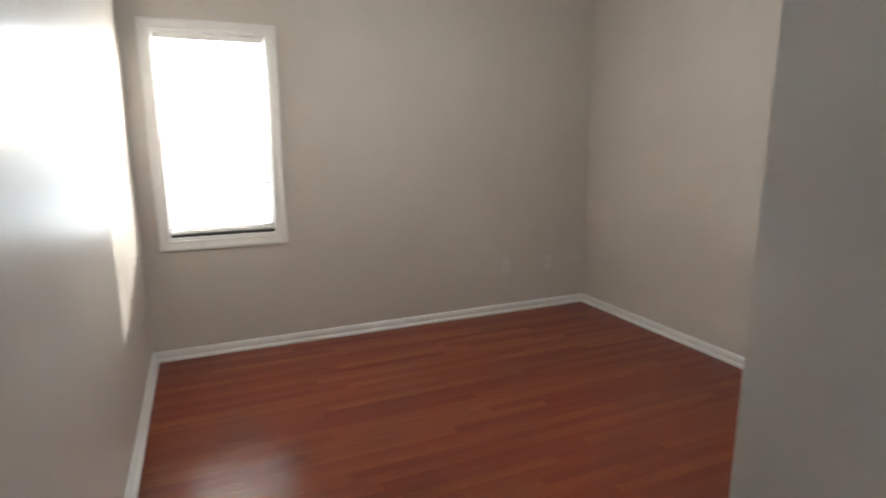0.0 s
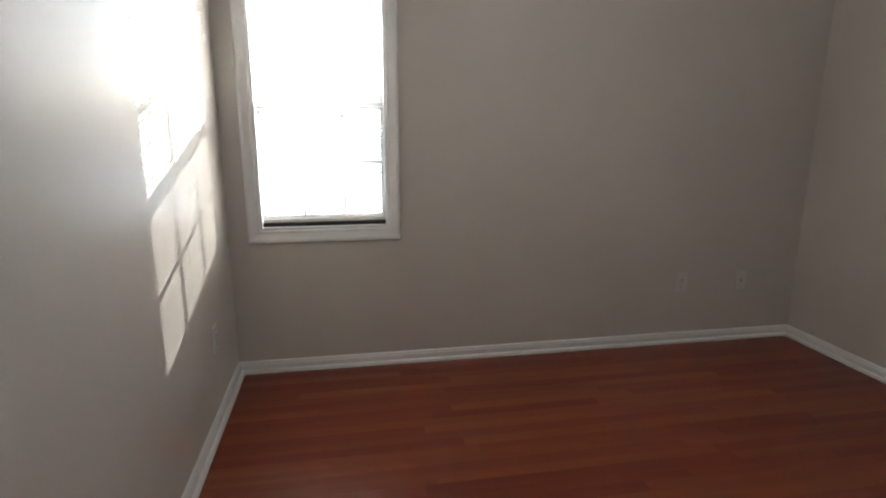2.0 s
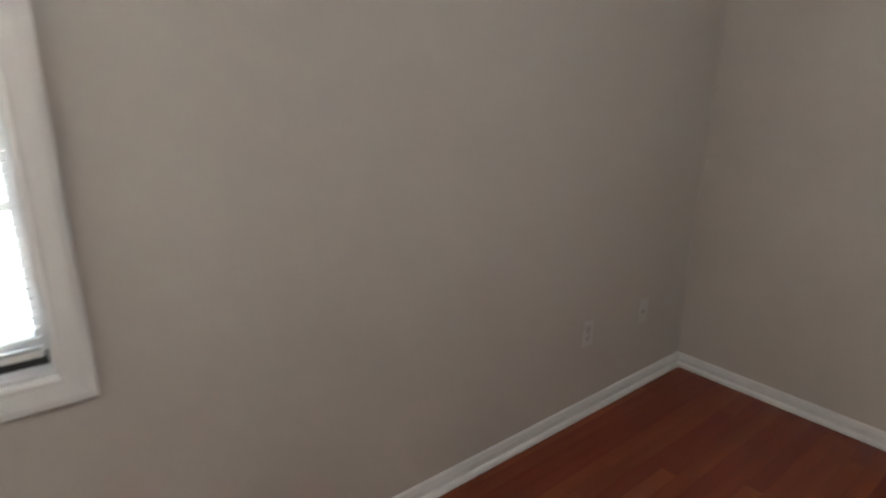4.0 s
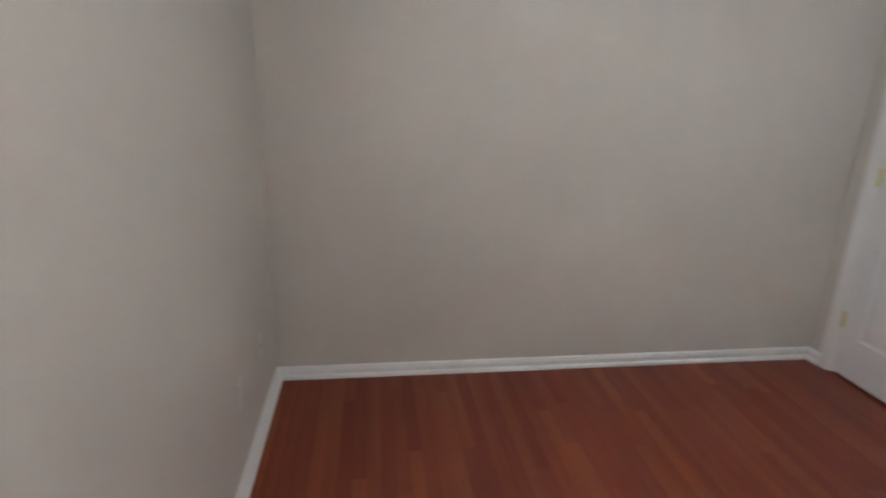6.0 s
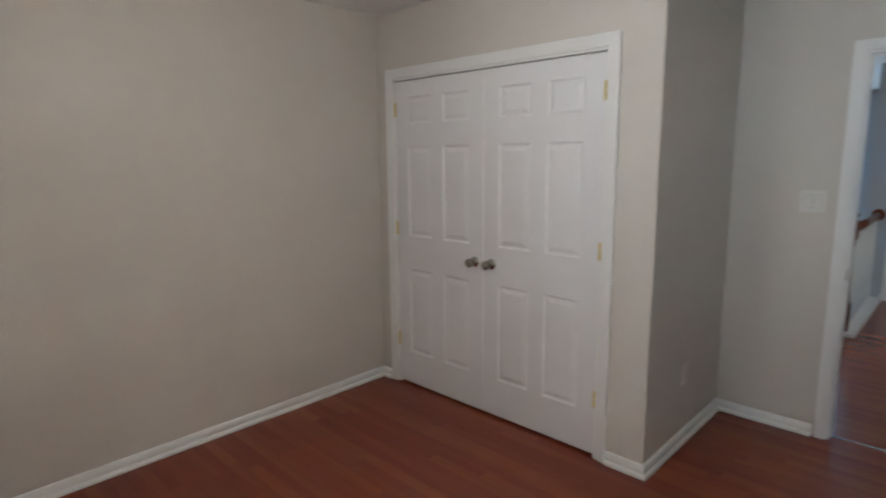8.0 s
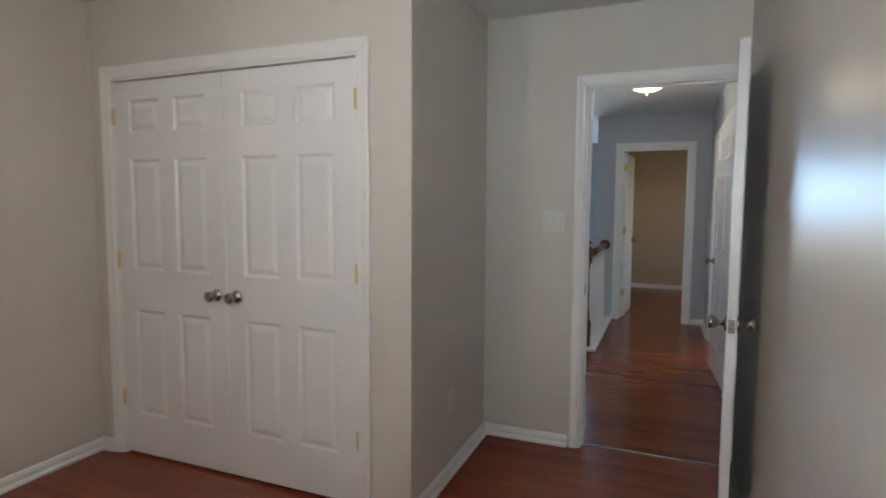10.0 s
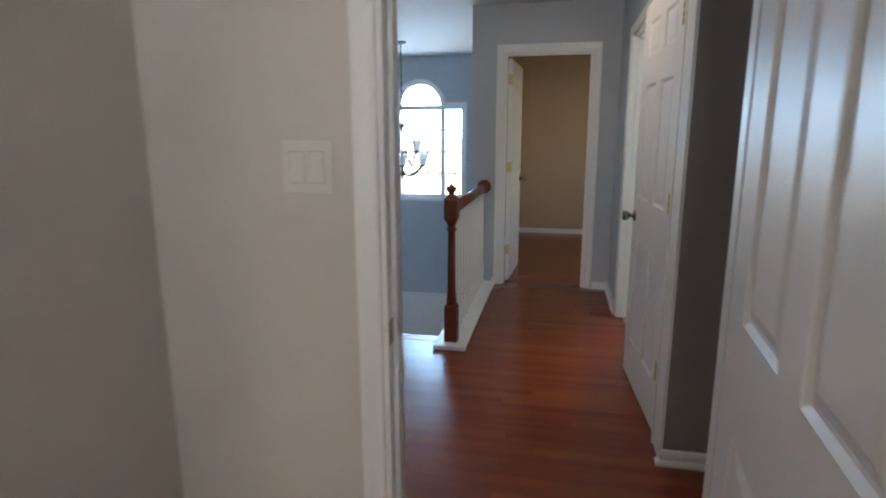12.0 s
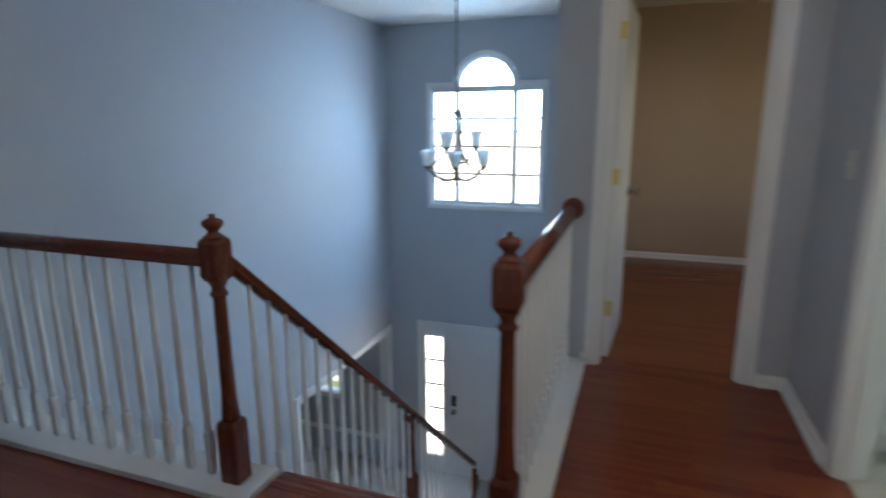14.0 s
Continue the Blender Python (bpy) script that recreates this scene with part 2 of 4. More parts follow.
def wall(name, rows, mat, label):
    return structure(link_mesh(name, boxes(*rows), mat), label, "wall")


def baseboard(name, runs, z=0.0):
    base = bmesh.new()
    shoe = bmesh.new()
    for pts in runs:
        sweep_plan(base, pts, BASE)
        sweep_plan(shoe, pts, SHOE)
    ob = structure(link_mesh(name, base, TRIM_PAINT), "white painted moulded baseboard along the wall", "baseboard")
    part("shoe_moulding", shoe, TRIM_PAINT, ob)
    ob.location.z = z
    return ob

# ---- plan ----
CEIL = 2.45
SOUTH = -3.355      # south wall of the hall
SOUTH_BED = -3.28   # south wall of the bedroom
EAST = 4.035        # bedroom face of the wall with the entry door
HALL_W = 4.155      # hall face of the same wall
FAR = 7.91          # hall face of the end wall
FRONT = 10.86       # inside of the house front
NORTH = 0.29        # stairwell north wall
LOW = -3.08         # foyer floor
STAIR_S = -2.105    # stairwell south wall
HEAD = 2.045        # head of door openings
HEAD_END = 2.058    # head of the opening at the hall's end

# window opening in the west wall, door openings
WY0, WY1, WZ0, WZ1 = -3.127, -2.477, 0.755, 1.998
CY0, CY1 = -1.675, -0.155
EY0, EY1 = -3.262, -2.490
FY0, FY1 = -3.140, -2.386

# ---- bedroom structure ----
wall("wall_west", [(-0.16, 0, -3.5, WY0, 0, CEIL), (-0.16, 0, WY1, 0.12, 0, CEIL), (-0.16, 0, WY0, WY1, 0, WZ0), (-0.16, 0, WY0, WY1, WZ1, CEIL)], BEDROOM_PAINT, "greige painted bedroom wall with one window")
wall("wall_north", [(0, 3.0, 0, 0.12, 0, CEIL)], BEDROOM_PAINT, "greige painted plain bedroom wall")
wall("wall_south", [(0, EAST, SOUTH_BED - 0.12, SOUTH_BED, 0, CEIL)], BEDROOM_PAINT, "greige satin wall with a low sun patch")
wall("wall_closet_front", [(3.0, 3.10, -1.925, CY0, 0, CEIL), (3.0, 3.10, CY1, 0.12, 0, CEIL), (3.0, 3.10, CY0, CY1, HEAD, CEIL)], BEDROOM_PAINT, "greige wall round the closet doors")
wall("wall_closet_side", [(3.10, EAST, -1.925, -1.81, 0, CEIL)], BEDROOM_PAINT, "greige side wall of the closet")
wall("wall_east", [(EAST, 4.095, EY1, -1.81, 0, CEIL), (EAST, 4.095, -3.465, EY0, 0, CEIL), (EAST, 4.095, EY0, EY1, HEAD, CEIL)], BEDROOM_PAINT, "greige wall with the bedroom doorway")
wall("wall_closet_back", [(3.95, 4.09, -1.81, 0.12, 0, CEIL), (3.10, 3.95, 0.0, 0.12, 0, CEIL)], BEDROOM_PAINT, "plain closet wall")
structure(link_mesh("ceiling_bedroom", boxes((-0.16, 4.095, -3.465, 0.12, CEIL, CEIL + 0.12)), CEILING_PAINT), "white painted flat ceiling", "ceiling")

baseboard("baseboard_bedroom", [
    [(3.0, CY1 + 0.06), (3.0, 0), (0, 0), (0, SOUTH_BED), (EAST, SOUTH_BED)],
    [(EAST, EY1 + 0.06), (EAST, -1.925), (3.0, -1.925), (3.0, CY0 - 0.06)],
])

# ---- hall structure ----
L0, L1 = 5.350, 6.155       # linen closet opening
B0, B1 = 6.37, 7.13         # bathroom opening
wall("wall_hall_west", [(4.095, HALL_W, EY1, 0.41, LOW, CEIL), (4.095, HALL_W, -4.6, EY0, 0, CEIL), (4.095, HALL_W, EY0, EY1, HEAD, CEIL)], HALL_PAINT, "blue-grey painted hall wall at the bedroom door")
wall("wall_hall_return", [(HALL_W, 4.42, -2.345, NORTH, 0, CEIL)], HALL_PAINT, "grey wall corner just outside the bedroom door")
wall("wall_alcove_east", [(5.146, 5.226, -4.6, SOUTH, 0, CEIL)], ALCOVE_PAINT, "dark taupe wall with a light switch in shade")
wall("wall_alcove_south", [(4.155, 5.146, -4.72, -4.6, 0, CEIL)], HALL_PAINT, "plain grey wall closing the side passage")
wall("wall_hall_south", [(5.226, L0, SOUTH - 0.12, SOUTH, 0, CEIL), (L0, L1, SOUTH - 0.12, SOUTH, HEAD, CEIL), (L1, B0, SOUTH - 0.12, SOUTH, 0, CEIL), (B0, B1, SOUTH - 0.12, SOUTH, HEAD, CEIL), (B1, FAR, SOUTH - 0.12, SOUTH, 0, CEIL)], HALL_PAINT, "blue-grey hall wall with two doorways")
wall("wall_hall_end", [(FAR, FAR + 0.06, FY1, STAIR_S, -0.3, CEIL), (FAR, FAR + 0.06, -3.465, FY0, 0, CEIL), (FAR, FAR + 0.06, FY0, FY1, HEAD_END, CEIL)], HALL_PAINT, "blue-grey hall end wall with a doorway")
wall("wall_stair_south", [(FAR + 0.06, FRONT, STAIR_S - 0.06, STAIR_S, -0.3, CEIL), (6.42, FRONT, STAIR_S - 0.18, STAIR_S - 0.04, LOW, -0.30)], HALL_PAINT, "blue-grey stairwell wall")
NX0, NX1, NZ = 8.80, 10.74, -1.17
wall("wall_stair_north", [(HALL_W, FRONT, NORTH, NORTH + 0.12, NZ, CEIL), (HALL_W, NX0, NORTH, NORTH + 0.12, LOW, NZ), (NX1, FRONT, NORTH, NORTH + 0.12, LOW, NZ)], HALL_PAINT, "tall blue-grey stairwell wall with a wide opening below")

# house front with the arched window and the entry door
AY0, AY1, AZ0, AZ1 = -1.53, -0.27, 0.465, 1.765
AC, AR = -0.90, 0.325
DY0, DY1, DZ = -1.84, -0.12, LOW + 2.02
front = bmesh.new()
X0, X1 = FRONT, FRONT + 0.16
for r in ((X0, X1, AY1, 0.41, DZ, CEIL), (X0, X1, -5.2, AY0, DZ, CEIL), (X0, X1, AY0, AY1, DZ, AZ0), (X0, X1, DY1, 1.10, LOW, DZ), (X0, X1, 2.30, 3.5, LOW, -0.3), (X0, X1, 1.10, 2.30, LOW, -2.20), (X0, X1, 1.10, 2.30, -0.95, -0.3), (X0, X1, 0.41, 1.10, DZ, -0.3), (X0, X1, -5.2, DY0, LOW, DZ)):
    box(front, *r)
STEPS = 24
arch = [(AC + (AR) * math.cos(math.pi * k / STEPS), AZ1 + AR * math.sin(math.pi * k / STEPS)) for k in range(STEPS + 1)]
outline = [(AY1, AZ1), *arch, (AY0, AZ1)]
for (ya, za), (yb, zb) in zip(outline, outline[1:]):
    if abs(ya - yb) < 1e-5:
        continue
    q = [front.verts.new((x, y, z)) for x in (X0, X1) for y, z in ((ya, za), (yb, zb), (yb, CEIL), (ya, CEIL))]
    for idx in ((0, 1, 2, 3), (7, 6, 5, 4), (0, 4, 5, 1)):
        front.faces.new([q[i] for i in idx])
structure(link_mesh("wall_front", front, HALL_PAINT), "blue-grey front wall with an arched window", "wall")
structure(link_mesh("ceiling_hall", boxes((4.095, FRONT + 0.16, -4.72, 0.41, CEIL, CEIL + 0.12)), CEILING_PAINT), "white flat ceiling over hall and stairs", "ceiling")

baseboard("baseboard_hall", [
    [(5.146, -4.6), (5.146, SOUTH), (5.16, SOUTH)],
    [(B1 + 0.06, SOUTH), (FAR, SOUTH), (FAR, FY0 - 0.07)],
    [(FAR, FY1 + 0.06), (FAR, -2.30)],
    [(6.19, NORTH), (4.42, NORTH), (4.42, -2.345), (HALL_W + 0.02, -2.345)],
])

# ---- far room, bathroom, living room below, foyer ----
# South side has an unseen opening, added to let the far room's lamp in.
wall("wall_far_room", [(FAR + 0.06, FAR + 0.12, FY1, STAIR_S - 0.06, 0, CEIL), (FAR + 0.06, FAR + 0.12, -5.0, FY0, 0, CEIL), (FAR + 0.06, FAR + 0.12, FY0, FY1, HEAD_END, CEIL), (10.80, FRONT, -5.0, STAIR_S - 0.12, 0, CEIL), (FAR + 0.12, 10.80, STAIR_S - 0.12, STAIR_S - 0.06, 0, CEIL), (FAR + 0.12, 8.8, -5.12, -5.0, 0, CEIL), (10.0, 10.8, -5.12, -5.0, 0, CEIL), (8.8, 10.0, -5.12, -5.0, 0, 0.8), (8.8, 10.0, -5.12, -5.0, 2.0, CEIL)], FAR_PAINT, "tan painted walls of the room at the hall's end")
structure(link_mesh("ceiling_far_room", boxes((FAR + 0.12, 10.80, -5.12, -3.465, CEIL - 0.02, CEIL - 0.004)), CEILING_PAINT), "white far room ceiling", "ceiling")
baseboard("baseboard_far_room", [[(10.80, -5.0), (10.80, STAIR_S - 0.12), (FAR + 0.12, STAIR_S - 0.12)]])
BX = 7.85
wall("wall_bath", [(BX, FAR + 0.05, -5.2, -3.465, 0, CEIL), (5.3, BX, -5.3, -5.2, 0, CEIL), (6.0, 6.08, -5.2, -3.465, 0, CEIL)], BATH_PAINT, "light blue bathroom wall")
structure(link_mesh("ceiling_bath", boxes((5.2, BX, -5.3, -4.72, CEIL, CEIL + 0.1)), CEILING_PAINT), "white bathroom ceiling", "ceiling")
wall("wall_linen", [(5.2, 6.0, -4.1, -4.0, 0, CEIL)], TRIM_PAINT, "plain linen closet wall")
wall("wall_living", [(5.6, FRONT, 3.4, 3.5, LOW, -0.3), (5.5, 5.6, 0.41, 3.5, LOW, -0.3)], HALL_PAINT, "blue-grey living room wall below")
structure(link_mesh("ceiling_living", boxes((5.5, FRONT + 0.16, 0.41, 3.5, -0.3, -0.2)), CEILING_PAINT), "white ceiling of the room below", "ceiling")
structure(link_mesh("floor_foyer", boxes((4.0, FRONT + 0.16, -2.3, 3.5, LOW - 0.1, LOW)), painted("foyer_tile", (0.45, 0.42, 0.38), 0.25, 0.1)), "pale tiled foyer floor", "floor")
structure(link_mesh("floor_bath", boxes((5.2, BX, -5.3, -3.40, -0.1, 0.002)), TILE), "pale tiled bathroom floor", "floor")
structure(link_mesh("wall_under_landing", boxes((6.30, 6.42, -2.285, NORTH, LOW, -0.30), (4.155, 6.3, -2.285, -2.2, LOW, -0.30)), HALL_PAINT), "blue-grey wall under the landing", "wall")


# ---- trim, doors and windows ----
def on_x(x, sign):
    """Places casing on a wall of constant x that faces sign."""
    return lambda s, z, v: Vector((x + sign * v, s, z))


def on_y(y, sign):
    return lambda s, z, v: Vector((s, y + sign * v, z))


def casing(name, to3d, a, b, z0, z1, closed=False, label="white painted moulded door casing", w=1.0):
    return structure(link_mesh(name, moulding_frame(bmesh.new(), to3d, a, b, z0, z1, closed=closed, w=w), TRIM_PAINT), label, "trim")


casing("trim_closet", on_x(3.0, -1), CY0 + 0.006, CY1 - 0.006, 0, HEAD - 0.006)
casing("trim_entry_inside", on_x(EAST, -1), EY0 + 0.006, EY1 - 0.006, 0, HEAD - 0.006, w=0.9)
casing("trim_entry_hall", on_x(HALL_W, 1), EY0 + 0.006, EY1 - 0.006, 0, HEAD - 0.006)
casing("trim_linen", on_y(SOUTH, 1), L0 + 0.006, L1 - 0.006, 0, HEAD - 0.006)
structure(link_mesh("trim_corner_board", boxes((5.148, L0 - 0.056, SOUTH - 0.001, SOUTH + 0.014, 0.0, CEIL - 0.36), bevel=0.002), TRIM_PAINT), "white flat board at the hall corner", "trim")
casing("trim_bath", on_y(SOUTH, 1), B0 + 0.006, B1 - 0.006, 0, HEAD - 0.006)
casing("trim_hall_end", on_x(FAR, -1), FY0 + 0.006, FY1 - 0.006, 0, HEAD_END - 0.006, w=1.15)
casing("trim_bedroom_window", on_x(0, 1), WY0 + 0.006, WY1 - 0.006, WZ0 + 0.006, WZ1 - 0.006, True, "white painted window casing", 1.05)
casing("trim_foyer_opening", on_y(NORTH, -1), NX0, NX1, LOW, NZ, label="white casing of the wide opening below", w=1.3)

structure(link_mesh("jamb_foyer_opening", boxes((NX1 - 0.016, NX1 + 0.002, NORTH + 0.001, NORTH + 0.119, LOW, NZ), (NX0 - 0.002, NX0 + 0.016, NORTH + 0.001, NORTH + 0.119, LOW, NZ), (NX0 + 0.016, NX1 - 0.016, NORTH + 0.001, NORTH + 0.119, NZ - 0.016, NZ + 0.002)), TRIM_PAINT), "white lining of the wide opening below", "trim")


def jamb_x(name, x0, x1, y0, y1, z1, stop_at):
    """Lining of a doorway through a wall of constant x, with a door stop."""
    ob = structure(link_mesh(name, boxes((x0, x1, y0 - 0.001, y0 + 0.018, 0, z1), (x0, x1, y1 - 0.018, y1 + 0.001, 0, z1), (x0, x1, y0 + 0.018, y1 - 0.018, z1 - 0.018, z1 + 0.001)), TRIM_PAINT), "white painted door jamb", "door frame")
    s0, s1 = stop_at
    part("door_stop", boxes((s0, s1, y0 + 0.018, y0 + 0.029, 0, z1 - 0.018), (s0, s1, y1 - 0.029, y1 - 0.018, 0, z1 - 0.018), (s0, s1, y0 + 0.029, y1 - 0.029, z1 - 0.029, z1 - 0.018)), TRIM_PAINT, ob)
    return ob


def jamb_y(name, y0, y1, x0, x1, z1, stop_at):
    ob = structure(link_mesh(name, boxes((x0 - 0.001, x0 + 0.018, y0, y1, 0, z1), (x1 - 0.018, x1 + 0.001, y0, y1, 0, z1), (x0 + 0.018, x1 - 0.018, y0, y1, z1 - 0.018, z1 + 0.001)), TRIM_PAINT), "white painted door jamb", "door frame")
    s0, s1 = stop_at
    part("door_stop", boxes((x0 + 0.018, x0 + 0.029, s0, s1, 0, z1 - 0.018), (x1 - 0.029, x1 - 0.018, s0, s1, 0, z1 - 0.018), (x0 + 0.029, x1 - 0.029, s0, s1, z1 - 0.029, z1 - 0.018)), TRIM_PAINT, ob)
    return ob


entry_jamb = jamb_x("jamb_entry", EAST, HALL_W, EY0, EY1, HEAD, (4.075, 4.110))
part("strike_plate", boxes((4.043, 4.071, EY1 - 0.0205, EY1 - 0.018, 0.885, 0.945)), NICKEL, entry_jamb, "dull nickel strike plate")
jamb_x("jamb_closet", 3.0, 3.10, CY0, CY1, HEAD, (3.045, 3.075))
jamb_x("jamb_hall_end", FAR, FAR + 0.12, FY0, FY1, HEAD_END, (FAR + 0.02, FAR + 0.05))
jamb_y("jamb_linen", SOUTH - 0.12, SOUTH, L0, L1, HEAD, (SOUTH - 0.075, SOUTH - 0.045))
bath_jamb = jamb_y("jamb_bath", SOUTH - 0.12, SOUTH, B0, B1, HEAD, (SOUTH - 0.07, SOUTH - 0.035))
part("strike_plate", boxes((B1 - 0.0205, B1 - 0.018, SOUTH - 0.105, SOUTH - 0.072, 0.90, 0.96)), CHROME, bath_jamb, "chrome strike plate")

DOOR_H, DOOR_T = 2.002, 0.035
ROWS6 = ((0.222, 0.798), (1.018, 1.598), (1.738, 1.905))


def panel_mesh(w, h):
    """A raised panel with sloped margins on both faces, standing in the xz plane about its corner."""
    bm = bmesh.new()
    for s in (-1, 1):
        rings = []
        for inset, y in ((0.0, 0.0168), (0.010, 0.0085), (0.018, 0.0085), (0.040, 0.0150)):
            rings.append([Vector((inset, s * y, inset)), Vector((w - inset, s * y, inset)), Vector((w - inset, s * y, h - inset)), Vector((inset, s * y, h - inset))])
        rows = [[bm.verts.new(p) for p in r] for r in rings]
        for a, b in zip(rows, rows[1:]):
            for k in range(4):
                bm.faces.new((a[k], a[(k + 1) % 4], b[(k + 1) % 4], b[k]))
        bm.faces.new(rows[-1])
    return bm


def knob_mesh(sign):
    """Round passage knob; sign: the face of the door it stands on."""
    m = Matrix.Rotation(radians(-90 * sign), 4, "X")
    bm = bmesh.new()
    lathe(bm, ((0.0, 0.0), (0.031, 0.0), (0.032, 0.004), (0.027, 0.009), (0.013, 0.012), (0.0105, 0.024), (0.0125, 0.030), (0.020, 0.036), (0.0250, 0.045), (0.0265, 0.058), (0.0255, 0.0635), (0.021, 0.066), (0.0, 0.0655)), m @ Matrix.Translation((0, 0, DOOR_T / 2)), 24)
    return bm


def hinge_mesh(side, wide):
    """Brass butt hinge: two leaves and a knuckle of three barrels."""
    bm = bmesh.new()
    for k in range(3):
        lathe(bm, ((0.0, -0.0145), (0.0055, -0.014), (0.0055, 0.014), (0.0, 0.0145)), Matrix.Translation((0, 0, (k - 1) * 0.030)), 10)
    box(bm, -0.002, wide, -side * 0.0030 - 0.0008, -side * 0.0030 + 0.0008, -0.045, 0.045)
    box(bm, -0.007, 0.002, -side * 0.0030 - 0.0008, -side * 0.0030 + 0.0008, -0.045, 0.045)
    return bm


def six_panel_door(name, w, m, label, knob_mat=NICKEL, knobs=(1, -1), hinge_side=1, knob_z=0.915, latch=True, knob_label="brushed nickel round knob", knob_x=None, leaf=0.012):
    """Hinge edge at local x=0, face +y; hinge_side is the face on which the knuckles show."""
    door = empty(name, m)
    st, mul = 0.112 * min(1, w / 0.76), 0.105 * min(1, w / 0.76)
    t = DOOR_T / 2
    pw = (w - 2 * st - mul) / 2
    bm = boxes((0, st, -t, t, 0, DOOR_H), (w - st, w, -t, t, 0, DOOR_H), (st + pw, st + pw + mul, -t, t, ROWS6[0][0], ROWS6[2][1]))
    zs = [0.0] + [z for r in ROWS6 for z in r] + [DOOR_H]
    for z0, z1 in zip(zs[::2], zs[1::2]):
        if z0 in (0.0, zs[-2]):
            box(bm, st, w - st, -t, t, z0, z1)
        else:
            box(bm, st, st + pw, -t, t, z0, z1)
            box(bm, st + pw + mul, w - st, -t, t, z0, z1)
    part("slab", bm, DOOR_PAINT, door)
    for z0, z1 in ROWS6:
        first = None
        for x in (st, st + pw + mul):
            if first is None:
                first = part("panel", panel_mesh(pw, z1 - z0), DOOR_PAINT, door)
                ob = first
            else:
                ob = new("panel", first.data)
                ob.parent = door
            ob.location = (x, 0, z0)
    kx = w - 0.06 if knob_x is None else knob_x
    for s in knobs:
        k = part("door_knob", knob_mesh(s), knob_mat, door, knob_label)
        k.location = (kx, 0, knob_z)
    if latch:
        lp = part("latch_plate", boxes((w - 0.0005, w + 0.0015, -0.0125, 0.0125, knob_z - 0.028, knob_z + 0.028)), NICKEL, door, "worn nickel latch plate")
        part("latch_bolt", boxes((w + 0.001, w + 0.010, -0.007, 0.005, knob_z - 0.008, knob_z + 0.008), bevel=0.002), NICKEL, lp)
    for z in (0.30, 1.065, 1.83):
        h = part("hinge", hinge_mesh(hinge_side, leaf), BRASS, door, "brass butt hinge")
        h.location = (-0.004 if leaf < 0.02 else 0.010, hinge_side * (t + 0.004), z)
    return tagged(door, label, "door", kind="")


LEAF = (CY1 - CY0 - 0.036) / 2 - 0.004
six_panel_door("closet_door", LEAF, pose(3.022, CY1 - 0.020, 0.016, 0, 0, -90), "closed white six-panel closet door with brass hinges", knobs=(-1,), hinge_side=-1, latch=False, knob_z=0.915)
six_panel_door("closet_door", LEAF, pose(3.022, CY0 + 0.020, 0.016, 0, 0, 90), "closed white six-panel closet door with brass hinges", knobs=(1,), hinge_side=1, latch=False, knob_z=0.915)
for d in [o for o in scene.objects if o.name.startswith("closet_door")]:
    tagged(d, group="pair of closet doors")
ENTRY_W = 0.765
six_panel_door("bedroom_door", ENTRY_W, pose(4.018, -3.238, 0.012, 0, 0, 180 - 5.0), "open white six-panel bedroom door with nickel knobs", hinge_side=1)
six_panel_door("linen_closet_door", 0.757, pose(L0 + 0.021, SOUTH - 0.012, 0.012, 0, 0, 3.9), "white six-panel linen closet door standing slightly ajar", NICKEL, knobs=(1,), hinge_side=1, latch=False, leaf=0.032)
far_door = six_panel_door("far_room_door", 0.715, pose(FAR + 0.105, FY1 - 0.046, 0.012, 0, 0, -3.5), "white six-panel door standing open into the far room", hinge_side=-1)
for z in (0.30, 1.065, 1.83):
    part("hinge_leaf", boxes((-0.003, -0.0002, -0.0165, 0.0165, z - 0.045, z + 0.045)), BRASS, far_door, "brass hinge leaf on the door edge")

# ---- bedroom window with a mini blind ----
win = structure(empty("window_1", pose(0, 0, 0)), "white double-hung window with mini blind, blown out by daylight", "window")
part("window_frame", boxes((-0.16, -0.001, WY0, WY0 + 0.014, WZ0, WZ1), (-0.16, -0.001, WY1 - 0.014, WY1, WZ0, WZ1), (-0.16, -0.001, WY0 + 0.014, WY1 - 0.014, WZ1 - 0.014, WZ1), (-0.16, -0.001, WY0 + 0.014, WY1 - 0.014, WZ0, WZ0 + 0.016)), VINYL, win)
# Black strip paints the shade in the gap between blind and sill.
part("sill_gap_shade", boxes((-0.076, -0.045, WY0 + 0.014, WY1 - 0.014, WZ0 + 0.016, WZ0 + 0.034)), SLOT, win, "black strip painting the shaded gap above the sill")
MEET = 1.375


def sash(name, x, y0, y1, z0, z1, parent, foot=0.034):
    f, e = 0.034, 0.016
    s = part(name, boxes((x - 0.016, x + 0.016, y0, y0 + e, z0, z1), (x - 0.016, x + 0.016, y1 - e, y1, z0, z1), (x - 0.016, x + 0.016, y0 + e, y1 - e, z0, z0 + foot), (x - 0.016, x + 0.016, y0 + e, y1 - e, z1 - f, z1)), VINYL, parent)
    g = part("pane", boxes((x - 0.003, x + 0.003, y0 + e, y1 - e, z0 + foot, z1 - f)), GLASS, s)
    g.visible_shadow = False
    for k in (-1, 1):
        yy = (y0 + y1) / 2 + k * 0.103
        part("muntin", boxes((x - 0.008, x + 0.008, yy - 0.008, yy + 0.008, z0 + foot, z1 - f)), VINYL, s)
    zz = (z0 + foot + z1 - f) / 2
    part("muntin", boxes((x - 0.007, x + 0.007, y0 + e, y1 - e, zz - 0.008, zz + 0.008)), VINYL, s)
    return s


sash("upper_sash", -0.125, WY0 + 0.014, WY1 - 0.014, MEET - 0.018, WZ1 - 0.014, win)
sash("lower_sash", -0.092, WY0 + 0.014, WY1 - 0.014, WZ0 + 0.016, MEET + 0.018, win, 0.052)

